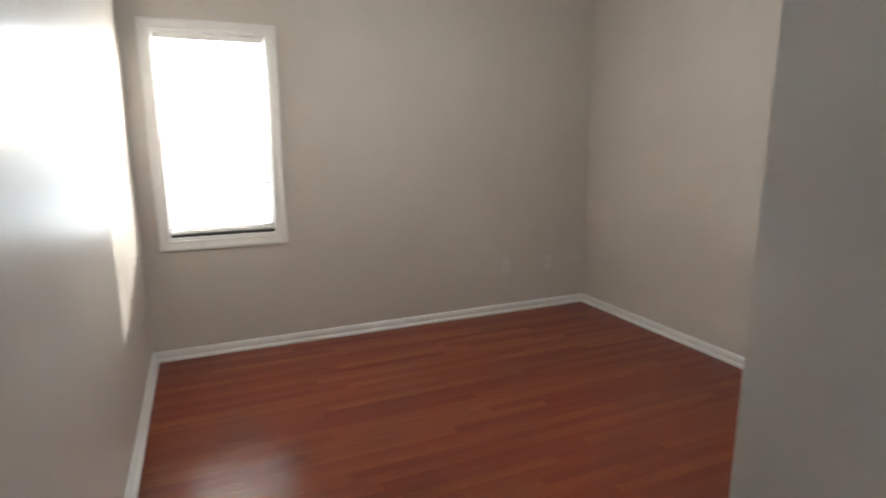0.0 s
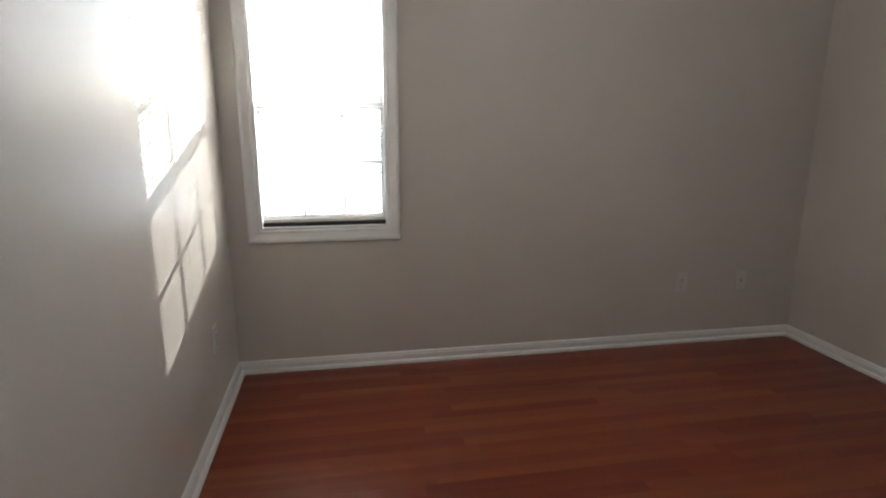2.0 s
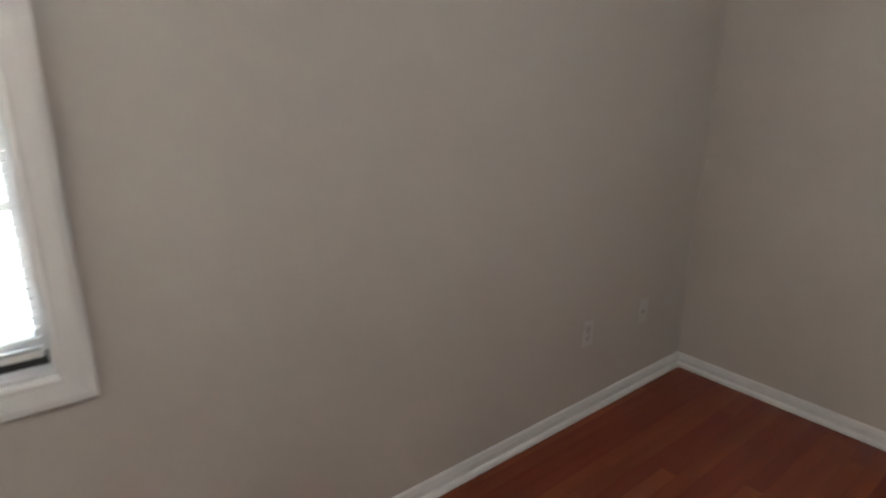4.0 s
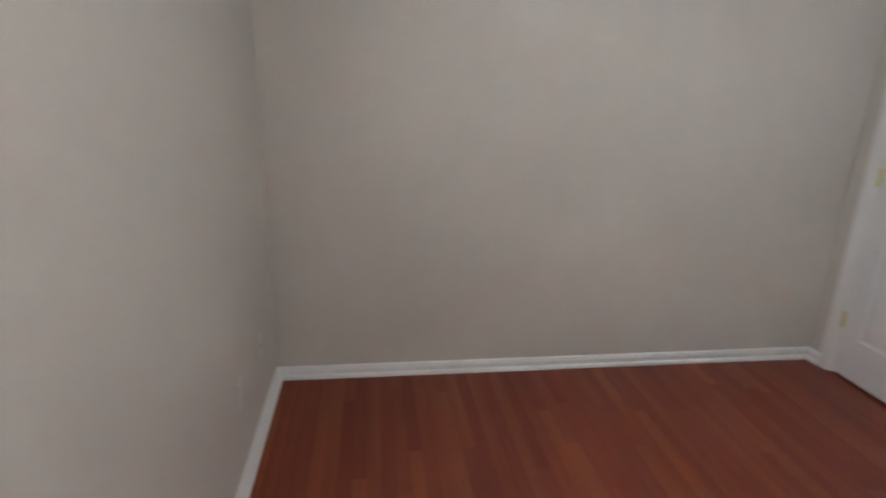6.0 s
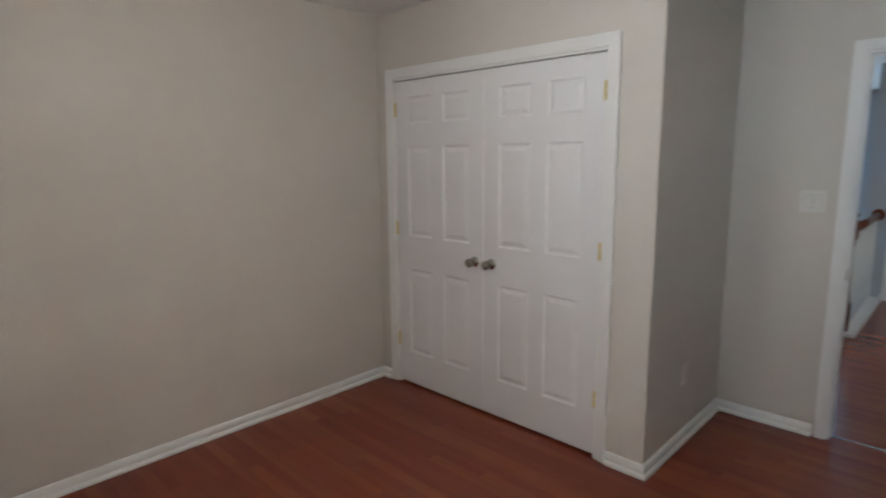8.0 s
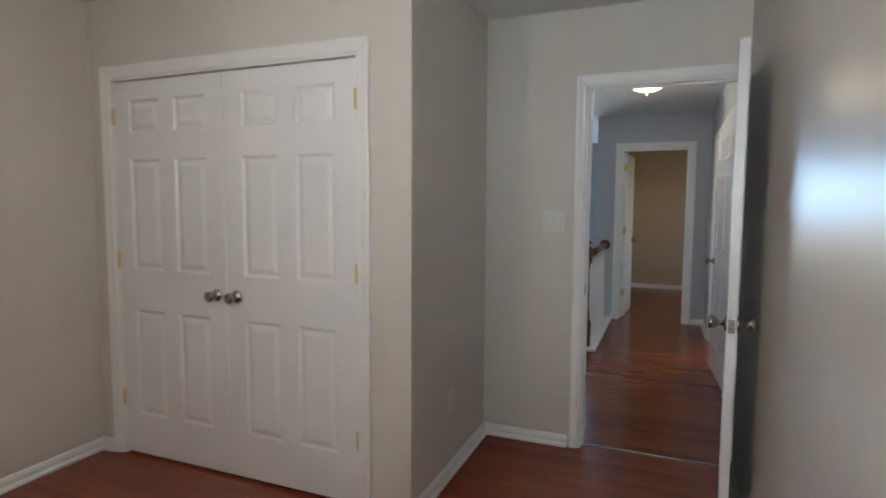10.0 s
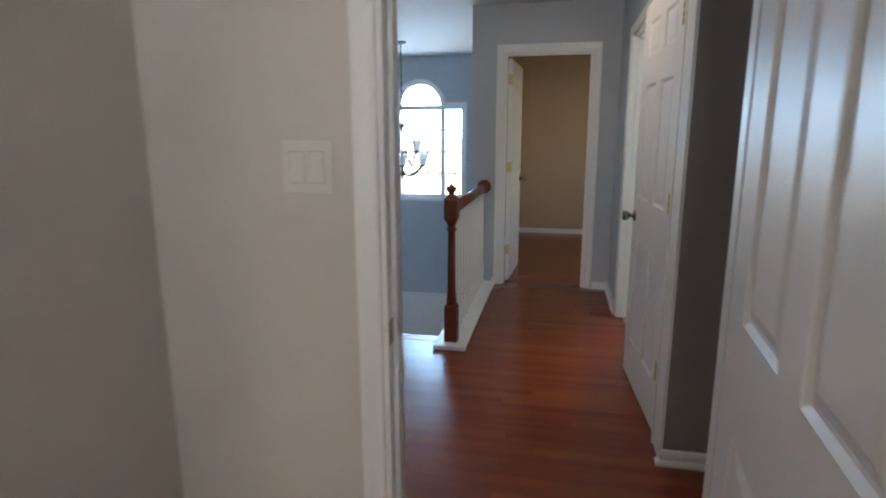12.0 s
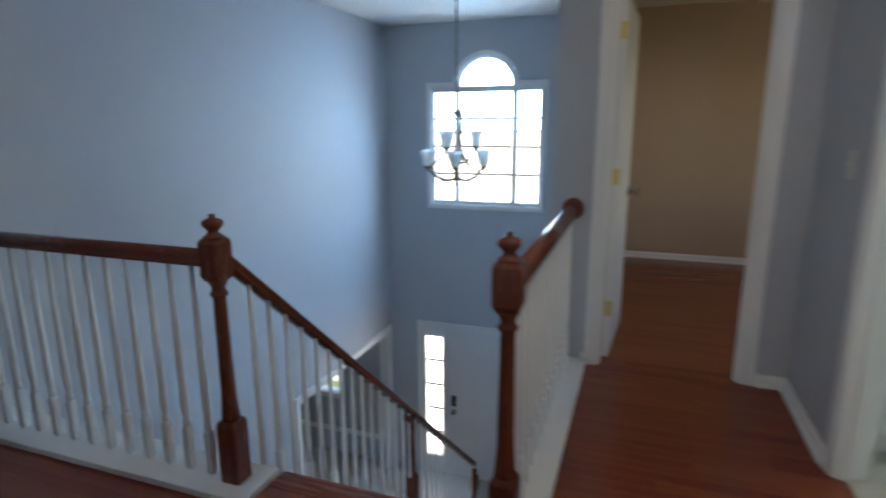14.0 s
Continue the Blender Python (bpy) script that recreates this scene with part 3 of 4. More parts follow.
screen = part("insect_screen", boxes((-0.1505, -0.1495, WY0 + 0.014, WY1 - 0.014, WZ0 + 0.016, MEET)), SCREEN, win, "fine grey insect screen over the lower half")

blind = tagged(empty("mini_blind", pose(-0.030, (WY0 + WY1) / 2, WZ1 - 0.014)), "white aluminium mini blind lowered with slats open", "blind")
BW = (WY1 - WY0) / 2 - 0.020
part("head_rail", boxes((-0.018, 0.018, -BW, BW, -0.036, -0.002), bevel=0.003), SLAT, blind)
part("bottom_rail", boxes((-0.012, 0.012, -BW, BW, -1.186, -1.172), bevel=0.003), SLAT, blind)
slat_bm = bmesh.new()
prof = [(0.0125 * k / 3, 0.0016 * (1 - (k / 3) ** 2)) for k in range(-3, 4)]
skin(slat_bm, [[Vector((x, yy, z)) for x, z in prof] + [Vector((x, yy, z - 0.0004)) for x, z in reversed(prof)] for yy in (-BW, BW)])
first = None
NS = 56
for k in range(NS):
    if first is None:
        first = part("slat", slat_bm, SLAT, blind)
        ob = first
    else:
        ob = new("slat", first.data)
        ob.parent = blind
    ob.location = (0, 0, -0.052 - k * 1.115 / (NS - 1))
    ob.rotation_euler = (0, radians(-12 + 0.6 * math.sin(k * 1.7)), 0)
for yy in (-BW * 0.72, 0, BW * 0.72):
    part("ladder_cord", boxes((-0.0136, -0.0128, yy - 0.0008, yy + 0.0008, -1.175, -0.03), (0.0128, 0.0136, yy - 0.0008, yy + 0.0008, -1.175, -0.03)), SLAT, blind)

# ---- arched stair window ----
aw = structure(empty("window_2", pose(0, 0, 0)), "tall arched window with white frame and grille", "window")
frame_bm = bmesh.new()
moulding = ((0.0, 0.0), (0.0, 0.012), (0.02, 0.018), (0.05, 0.018), (0.055, 0.0))
path = [(AY1, AZ0, 1, -1), (AY1, AZ1, 1, 1)]
rings = [[Vector((FRONT - v, s + ds * u, z + dz * u)) for u, v in moulding] for s, z, ds, dz in path]
rings.append([Vector((FRONT - v, AC + AR + u, AZ1 + u)) for u, v in moulding])
for k in range(1, STEPS):
    a = math.pi * k / STEPS
    rings.append([Vector((FRONT - v, AC + (AR + u) * math.cos(a), max(AZ1 + (AR + u) * math.sin(a), AZ1 + u))) for u, v in moulding])
rings.append([Vector((FRONT - v, AC - AR - u, AZ1 + u)) for u, v in moulding])
for s, z, ds, dz in ((AY0, AZ1, -1, 1), (AY0, AZ0, -1, -1)):
    rings.append([Vector((FRONT - v, s + ds * u, z + dz * u)) for u, v in moulding])
skin(frame_bm, rings, True, True)
part("window_casing", frame_bm, TRIM_PAINT, aw)
M1, M2 = AC + AR + 0.005, AC - AR - 0.005
XF = FRONT + 0.06
fb = boxes((XF - 0.03, XF + 0.03, AY1 - 0.030, AY1, AZ0, AZ1), (XF - 0.03, XF + 0.03, AY0, AY0 + 0.030, AZ0, AZ1), (XF - 0.03, XF + 0.03, AY0 + 0.030, AY1 - 0.030, AZ0, AZ0 + 0.04))
part("window_frame", fb, VINYL, aw)
for yy in (M1, M2):
    part("mullion", boxes((XF - 0.035, XF + 0.035, yy - 0.031, yy + 0.031, AZ0 + 0.04, AZ1 - 0.05)), VINYL, aw)
part("transom", boxes((XF - 0.036, XF + 0.036, AY0 + 0.03, AY1 - 0.03, AZ1 - 0.05, AZ1 + 0.012)), VINYL, aw)
ab = bmesh.new()
skin(ab, [[Vector((XF - 0.03, AC + r * math.cos(math.pi * k / STEPS), AZ1 + 0.01 + r * math.sin(math.pi * k / STEPS))) for r in (AR, AR - 0.032)] + [Vector((XF + 0.03, AC + r * math.cos(math.pi * k / STEPS), AZ1 + 0.01 + r * math.sin(math.pi * k / STEPS))) for r in (AR - 0.032, AR)] for k in range(STEPS + 1)])
part("arch_frame", ab, VINYL, aw)
for ya, yb in ((M1 + 0.031, AY1 - 0.030), (M2 + 0.031, M1 - 0.031), (AY0 + 0.030, M2 - 0.031)):
    p = part("pane", boxes((XF - 0.003, XF + 0.003, ya, yb, AZ0 + 0.04, AZ1 - 0.05)), GLASS, aw)
    p.visible_shadow = False
    for k in (1, 2, 3):
        zz = AZ0 + 0.04 + (AZ1 - AZ0 - 0.07) * k / 4
        part("grille_bar", boxes((XF - 0.006, XF + 0.006, ya, yb, zz - 0.013, zz + 0.013)), GRILLE, p)
for k in (-1, 1):
    zz0, zz1 = AZ0 + 0.04, AZ1 - 0.05
    yk = AC + k * (AR - 0.026) / 3
    part("grille_bar", boxes((XF - 0.005, XF + 0.005, yk - 0.010, yk + 0.010, zz0, zz1)), GRILLE, aw)
pb = bmesh.new()
skin(pb, [[Vector((xx, AC + (AR - 0.031) * math.cos(math.pi * k / STEPS), AZ1 + 0.011 + (AR - 0.031) * math.sin(math.pi * k / STEPS))) for k in range(STEPS + 1)] for xx in (XF - 0.003, XF + 0.003)])
part("pane", pb, GLASS, aw).visible_shadow = False

# ---- entry door below ----
ed = structure(empty("door_1", pose(FRONT, 0, LOW)), "white panelled front door with sidelight and black keypad lock", "door")
part("door_frame", boxes((-0.012, 0.12, -0.17, -0.12, 0, 2.02), (-0.012, 0.12, -0.45, -0.39, 0, 2.02), (-0.012, 0.12, -1.84, -1.39, 0, 2.02), (-0.012, 0.12, -1.39, -0.12, 1.985, 2.02), (0.0, 0.1, -0.39, -0.17, 0, 0.24), (0.0, 0.1, -0.39, -0.17, 1.88, 1.985)), TRIM_PAINT, ed)
part("door_casing", moulding_frame(bmesh.new(), lambda s, z, v: Vector((-v, s, z)), -1.84, -0.12, 0, 2.02), TRIM_PAINT, ed)
slab = part("door_slab", boxes((0.02, 0.065, -1.385, -0.455, 0.01, 1.98)), DOOR_PAINT, ed)
for y0, y1, z0, z1 in ((-0.87, -0.57, 0.25, 0.80), (-1.27, -0.97, 0.25, 0.80), (-0.87, -0.57, 1.0, 1.75), (-1.27, -0.97, 1.0, 1.75)):
    part("raised_panel", boxes((0.012, 0.022, y0, y1, z0, z1), bevel=0.006), DOOR_PAINT, slab)
lk = part("keypad_lock", boxes((-0.006, 0.021, -0.565, -0.50, 0.98, 1.12), bevel=0.008), BLACK, slab, "black keypad deadbolt")
part("door_knob", lathe(bmesh.new(), ((0, 0), (0.032, 0), (0.03, 0.008), (0.012, 0.012), (0.012, 0.03), (0.026, 0.042), (0.026, 0.056), (0, 0.062)), pose(0.02, -0.532, 0.90, 0, -90, 0)), NICKEL, slab, "nickel knob")
sl = part("sidelight_pane", boxes((0.045, 0.051, -0.39, -0.17, 0.24, 1.88)), GLASS, ed)
sl.visible_shadow = False
for k in (1, 2, 3, 4):
    zz = 0.24 + 1.64 * k / 5
    part("grille_bar", boxes((0.04, 0.056, -0.39, -0.17, zz - 0.015, zz + 0.015)), GRILLE, sl)


# ---- railings and stairs ----
NEWEL_Y1, NEWEL_Y2, NEWEL_X = -2.225, -1.165, 6.315
RISE, RUN, TOPX = 0.1925, 0.2175, 6.42
curb = structure(link_mesh("trim_landing_curb", boxes((6.20, FAR - 0.001, -2.335, -2.125, 0.0, 0.028), (6.20, 6.42, -1.285, NORTH - 0.001, 0.0, 0.028), bevel=0.004), TRIM_PAINT), "white painted curb under the landing railing", "trim")
structure(link_mesh("trim_landing_fascia", boxes((6.42, FAR, -2.139, -2.123, -0.32, 0.0), (6.42, 6.436, -1.10, NORTH, -0.32, 0.0)), TRIM_PAINT), "white fascia board at the landing edge", "trim")


def square_ring(bm, rows, m=None):
    """Square section of half width w at height z, chamfered, skinned from row to row."""
    m = m or Matrix()
    rings = []
    for w, z in rows:
        c = w * 0.18
        rings.append([m @ Vector(p) for p in ((w, -w + c, z), (w, w - c, z), (w - c, w, z), (-w + c, w, z), (-w, w - c, z), (-w, -w + c, z), (-w + c, -w, z), (w - c, -w, z))])
    return skin(bm, rings)


def newel(m, h0, label):
    post = tagged(empty("newel_post", m), label, "newel post", "turned newel posts")
    part("lower_block", square_ring(bmesh.new(), ((0.043, 0.0), (0.043, h0 - 0.018), (0.038, h0 - 0.004), (0.030, h0))), RAIL_WOOD, post)
    top = 0.80
    part("turned_shaft", lathe(bmesh.new(), ((0.028, h0 - 0.001), (0.034, h0 + 0.012), (0.033, h0 + 0.03), (0.027, h0 + 0.10), (0.0235, top - 0.12), (0.0225, top - 0.065), (0.030, top - 0.060), (0.032, top - 0.050), (0.025, top - 0.043), (0.024, top - 0.028), (0.032, top - 0.012), (0.036, top))), RAIL_WOOD, post)
    part("upper_block", square_ring(bmesh.new(), ((0.034, top - 0.002), (0.043, top + 0.018), (0.043, top + 0.135), (0.036, top + 0.150))), RAIL_WOOD, post)
    part("finial", lathe(bmesh.new(), ((0.036, top + 0.149), (0.038, top + 0.156), (0.026, top + 0.164), (0.019, top + 0.172), (0.021, top + 0.180), (0.033, top + 0.192), (0.0375, top + 0.203), (0.034, top + 0.214), (0.016, top + 0.222), (0.010, top + 0.226), (0.013, top + 0.231), (0.009, top + 0.236), (0.0, top + 0.238))), RAIL_WOOD, post)
    return post


newel(pose(NEWEL_X, NEWEL_Y1, 0.028), 0.25, "turned cherry newel post on the white landing curb")
newel(pose(NEWEL_X, NEWEL_Y2, 0.028), 0.25, "turned cherry newel post at the stair head")
newel(pose(9.62, NEWEL_Y2, LOW), 0.30, "turned cherry newel post at the stair foot")

RAIL = ((-0.030, -0.028), (-0.030, -0.016), (-0.022, -0.008), (-0.031, 0.006), (-0.027, 0.020), (-0.012, 0.029), (0.012, 0.029), (0.027, 0.020), (0.031, 0.006), (0.022, -0.008), (0.030, -0.016), (0.030, -0.028))


def rail_mesh(a, b):
    a, b = Vector(a), Vector(b)
    d = (b - a).normalized()
    side = Vector((-d.y, d.x, 0)).normalized()
    up = side.cross(d) * -1 if side.cross(d).z < 0 else side.cross(d)
    up = Vector((0, 0, 1)) if abs(d.z) > 0.05 else up
    bm = skin(bmesh.new(), [[p + side * u + up * v for u, v in RAIL] for p in (a, b)])
    for f in bm.faces:
        f.smooth = len(f.verts) == 4
    return bm


def baluster_mesh(z0, z1, slope=0.0):
    """White baluster: square foot, turned shoulder, tapering round shaft."""
    bm = bmesh.new()
    foot = 0.17
    square_ring(bm, ((0.016, 0.0), (0.016, foot), (0.011, foot + 0.012)))
    h = z1 - z0
    lathe(bm, ((0.011, foot + 0.008), (0.014, foot + 0.024), (0.0145, foot + 0.034), (0.010, foot + 0.042), (0.012, foot + 0.056), (0.015, foot + 0.11), (0.014, foot + 0.16), (0.0085, h)), seg=10)
    return bm


RAILZ = 0.905
guard = tagged(empty("landing_railing", pose(0, 0, 0)), "landing railing with cherry handrail and white balusters", "railing", "stair railings")
hr = part("handrail", rail_mesh((NEWEL_X + 0.04, NEWEL_Y1, RAILZ), (FAR - 0.016, NEWEL_Y1, RAILZ)), RAIL_WOOD, guard)
part("rosette", lathe(bmesh.new(), ((0.0, 0.0), (0.060, 0.0), (0.062, 0.006), (0.056, 0.014), (0.046, 0.018), (0.0, 0.019)), pose(FAR - 0.0005, NEWEL_Y1, RAILZ, 0, -90, 0), 28), RAIL_WOOD, guard, "round cherry wall rosette")


def baluster(parent, x, y, z, mesh):
    ob = new("baluster", mesh)
    ob.parent = parent
    ob.location = (x, y, z)
    return ob


first_bal = part("baluster", baluster_mesh(0.028, RAILZ - 0.026), TRIM_PAINT, guard)
first_bal.location = (NEWEL_X + 0.125, NEWEL_Y1, 0.028)
n = 13
for k in range(1, n):
    baluster(guard, NEWEL_X + 0.125 + k * (FAR - 0.10 - NEWEL_X - 0.125) / (n - 1), NEWEL_Y1, 0.028, first_bal.data)

guard2 = tagged(empty("landing_railing", pose(0, 0, 0)), "landing railing with cherry handrail against the tall wall", "railing", "stair railings")
part("handrail", rail_mesh((NEWEL_X, NEWEL_Y2 + 0.04, RAILZ), (NEWEL_X, NORTH - 0.001, RAILZ)), RAIL_WOOD, guard2)
n = 13
for k in range(n):
    baluster(guard2, NEWEL_X, NEWEL_Y2 + 0.115 + k * (NORTH - 0.06 - NEWEL_Y2 - 0.115) / (n - 1), 0.028, first_bal.data)

SLOPE = -RISE / RUN
stair_guard = tagged(empty("stair_railing", pose(0, 0, 0)), "sloping stair railing with cherry handrail and white balusters", "railing", "stair railings")
RX0, RX1 = NEWEL_X + 0.035, 9.60


def rail_z(x):
    return RAILZ - 0.005 + (x - RX0) * SLOPE


part("handrail", rail_mesh((RX0, NEWEL_Y2, rail_z(RX0)), (RX1, NEWEL_Y2, rail_z(RX1))), RAIL_WOOD, stair_guard)
stairs = structure(empty("stairs", pose(0, 0, 0)), "cherry stair treads with white risers going down to the foyer", "stairs")
SY0, SY1 = -2.123, -1.10
tread_bm = boxes((-0.028, RUN + 0.002, SY0, SY1, -0.028, 0.0), bevel=0.006)
riser_bm = boxes((-0.014, 0.0, SY0 + 0.002, SY1 - 0.002, -RISE, -0.028))
tread = part("tread", tread_bm, STEP_WOOD, stairs)
riser = part("riser", riser_bm, TRIM_PAINT, stairs)
tread.location = (TOPX + 0.028, 0, -RISE)
riser.location = (TOPX + 0.004, 0, 0)
for k in range(1, 15):
    t = new("tread", tread.data)
    t.parent, t.location = stairs, (TOPX + 0.028 + k * RUN, 0, -(k + 1) * RISE)
for k in range(1, 16):
    r = new("riser", riser.data)
    r.parent, r.location = stairs, (TOPX + 0.014 + k * RUN, 0, -k * RISE)
part("nosing", boxes((6.34, 6.447, -2.123, -1.287, -0.026, 0.003), bevel=0.008), STEP_WOOD, stairs)
sb = bmesh.new()
skin(sb, [[Vector((TOPX, y, 0.0)), Vector((TOPX + 15.6 * RUN, y, 15.6 * RUN * SLOPE)), Vector((TOPX + 15.6 * RUN, y, LOW)), Vector((TOPX + 14 * RUN, y, LOW)), Vector((TOPX, y, -0.50))] for y in (SY1, SY1 + 0.022)])
part("stringer", sb, TRIM_PAINT, stairs)
under = bmesh.new()
skin(under, [[Vector((TOPX, y, -0.45)), Vector((TOPX + 14 * RUN, y, LOW + 0.05)), Vector((TOPX + 14 * RUN, y, LOW)), Vector((TOPX, y, LOW))] for y in (SY1 - 0.06, SY1 + 0.008)])
structure(link_mesh("wall_under_stairs", under, HALL_PAINT), "blue-grey wall closing the underside of the stairs", "wall")
stair_bal = {}
for k in range(29):
    x = TOPX + 0.055 + k * RUN / 2
    step = int((x - TOPX - 0.0) / RUN) + 1
    z = -step * RISE
    h = round(rail_z(x) - 0.026 - z, 3)
    if x > RX1 - 0.05:
        break
    if h not in stair_bal:
        ob = part("baluster", baluster_mesh(0, h), TRIM_PAINT, stair_guard)
        stair_bal[h] = ob.data
        ob.location = (x, NEWEL_Y2, z)
    else:
        baluster(stair_guard, x, NEWEL_Y2, z, stair_bal[h])
mid_x = 8.02
part("mid_post", square_ring(bmesh.new(), ((0.040, -8 * RISE), (0.040, -8 * RISE + 0.45), (0.026, -8 * RISE + 0.48), (0.024, rail_z(mid_x) - 0.08), (0.036, rail_z(mid_x) - 0.05), (0.036, rail_z(mid_x) - 0.02)), Matrix.Translation((mid_x, NEWEL_Y2 + 0.0, 0))), RAIL_WOOD, stair_guard, "cherry middle post")

# ---- chandelier ----
CHX, CHY = 9.60, -0.985
ch = tagged(empty("chandelier", pose(CHX, CHY, CEIL)), "brushed nickel two-tier chandelier with frosted bell shades", "chandelier")
part("canopy", lathe(bmesh.new(), ((0.0, 0.0), (0.065, 0.0), (0.064, -0.012), (0.045, -0.028), (0.012, -0.034), (0.0, -0.036)), seg=24), DARK_NICKEL, ch)
part("stem", lathe(bmesh.new(), ((0.005, -0.03), (0.005, -0.93)), seg=10), DARK_NICKEL, ch)
chain = bmesh.new()
for k in range(20):
    z = -0.05 - k * 0.043
    ring = [Vector((0.009 * math.cos(a) * (1 if k % 2 else 0), 0.009 * math.cos(a) * (0 if k % 2 else 1), z + 0.024 * math.sin(a))) for a in [2 * math.pi * j / 10 for j in range(11)]]
    tube(chain, ring, 0.0022, 5)
part("chain", chain, DARK_NICKEL, ch)
part("column", lathe(bmesh.new(), ((0.0, -0.935), (0.010, -0.94), (0.020, -0.955), (0.012, -0.97), (0.026, -0.985), (0.030, -1.0), (0.014, -1.02), (0.010, -1.06), (0.010, -1.30), (0.018, -1.32), (0.024, -1.345), (0.016, -1.37), (0.011, -1.40), (0.011, -1.50), (0.026, -1.53), (0.034, -1.555), (0.026, -1.585), (0.012, -1.60), (0.016, -1.612), (0.010, -1.625), (0.0, -1.64)), seg=18), DARK_NICKEL, ch)
SHADE = ((0.016, 0.0), (0.032, 0.005), (0.044, 0.026), (0.048, 0.060), (0.053, 0.098), (0.062, 0.122), (0.070, 0.134))


def lamp_arm(angle, r, z_from, z_cup, dip, r0=0.02):
    d = Vector((math.cos(angle), math.sin(angle), 0))
    pts = []
    for k in range(13):
        f = k / 12
        rr = r0 + (r - r0) * f
        z = z_from + (z_cup - z_from) * (f ** 1.5) - dip * math.sin(math.pi * f) * (1 - 0.2 * f)
        pts.append(d * rr + Vector((0, 0, z)))
    arm = part("arm", tube(bmesh.new(), pts, 0.0105, 8), DARK_NICKEL, ch)
    at = Matrix.Translation(d * r + Vector((0, 0, z_cup)))
    part("cup", lathe(bmesh.new(), ((0.0, -0.034), (0.009, -0.030), (0.006, -0.022), (0.015, -0.012), (0.032, 0.002), (0.036, 0.016), (0.030, 0.020), (0.0, 0.018)), at, 16), DARK_NICKEL, arm)
    part("shade", lathe(bmesh.new(), SHADE, at @ Matrix.Translation((0, 0, 0.010)), 22, caps=False), FROST, arm, "frosted white bell glass shade")


for k in range(6):
    lamp_arm(radians(15 + 60 * k), 0.285, -1.56, -1.455, 0.05)
for k in range(3):
    lamp_arm(radians(45 + 120 * k), 0.175, -1.40, -1.290, 0.055)
for k in range(3):
    a = radians(105 + 120 * k)
    d = Vector((math.cos(a), math.sin(a), 0))
    hoop = [(0.020, -0.992), (0.040, -0.968), (0.064, -0.964), (0.084, -0.982), (0.093, -1.02), (0.092, -1.08), (0.080, -1.16), (0.074, -1.23), (0.088, -1.30), (0.130, -1.37), (0.200, -1.43), (0.262, -1.465)]
    part("scroll", tube(bmesh.new(), [d * r + Vector((0, 0, z)) for r, z in hoop], 0.0115, 7), DARK_NICKEL, ch)

# ---- hall ceiling lamp ----
HLX, HLY = 5.90, -2.73
hl = tagged(empty("ceiling_lamp", pose(HLX, HLY, CEIL)), "lit flush ceiling lamp with frosted dome and brass finial", "ceiling lamp")
part("base_plate", lathe(bmesh.new(), ((0.0, 0.0), (0.165, 0.0), (0.165, -0.018), (0.15, -0.026), (0.0, -0.026)), seg=32), BRASS, hl)
part("dome", lathe(bmesh.new(), ((0.150, -0.026), (0.152, -0.034), (0.140, -0.062), (0.110, -0.090), (0.065, -0.110), (0.0, -0.118)), seg=32), LIT_GLASS, hl, "lit frosted glass dome")
part("finial", lathe(bmesh.new(), ((0.0, -0.116), (0.014, -0.118), (0.016, -0.126), (0.008, -0.134), (0.010, -0.142), (0.0, -0.152)), seg=14), BRASS, hl)

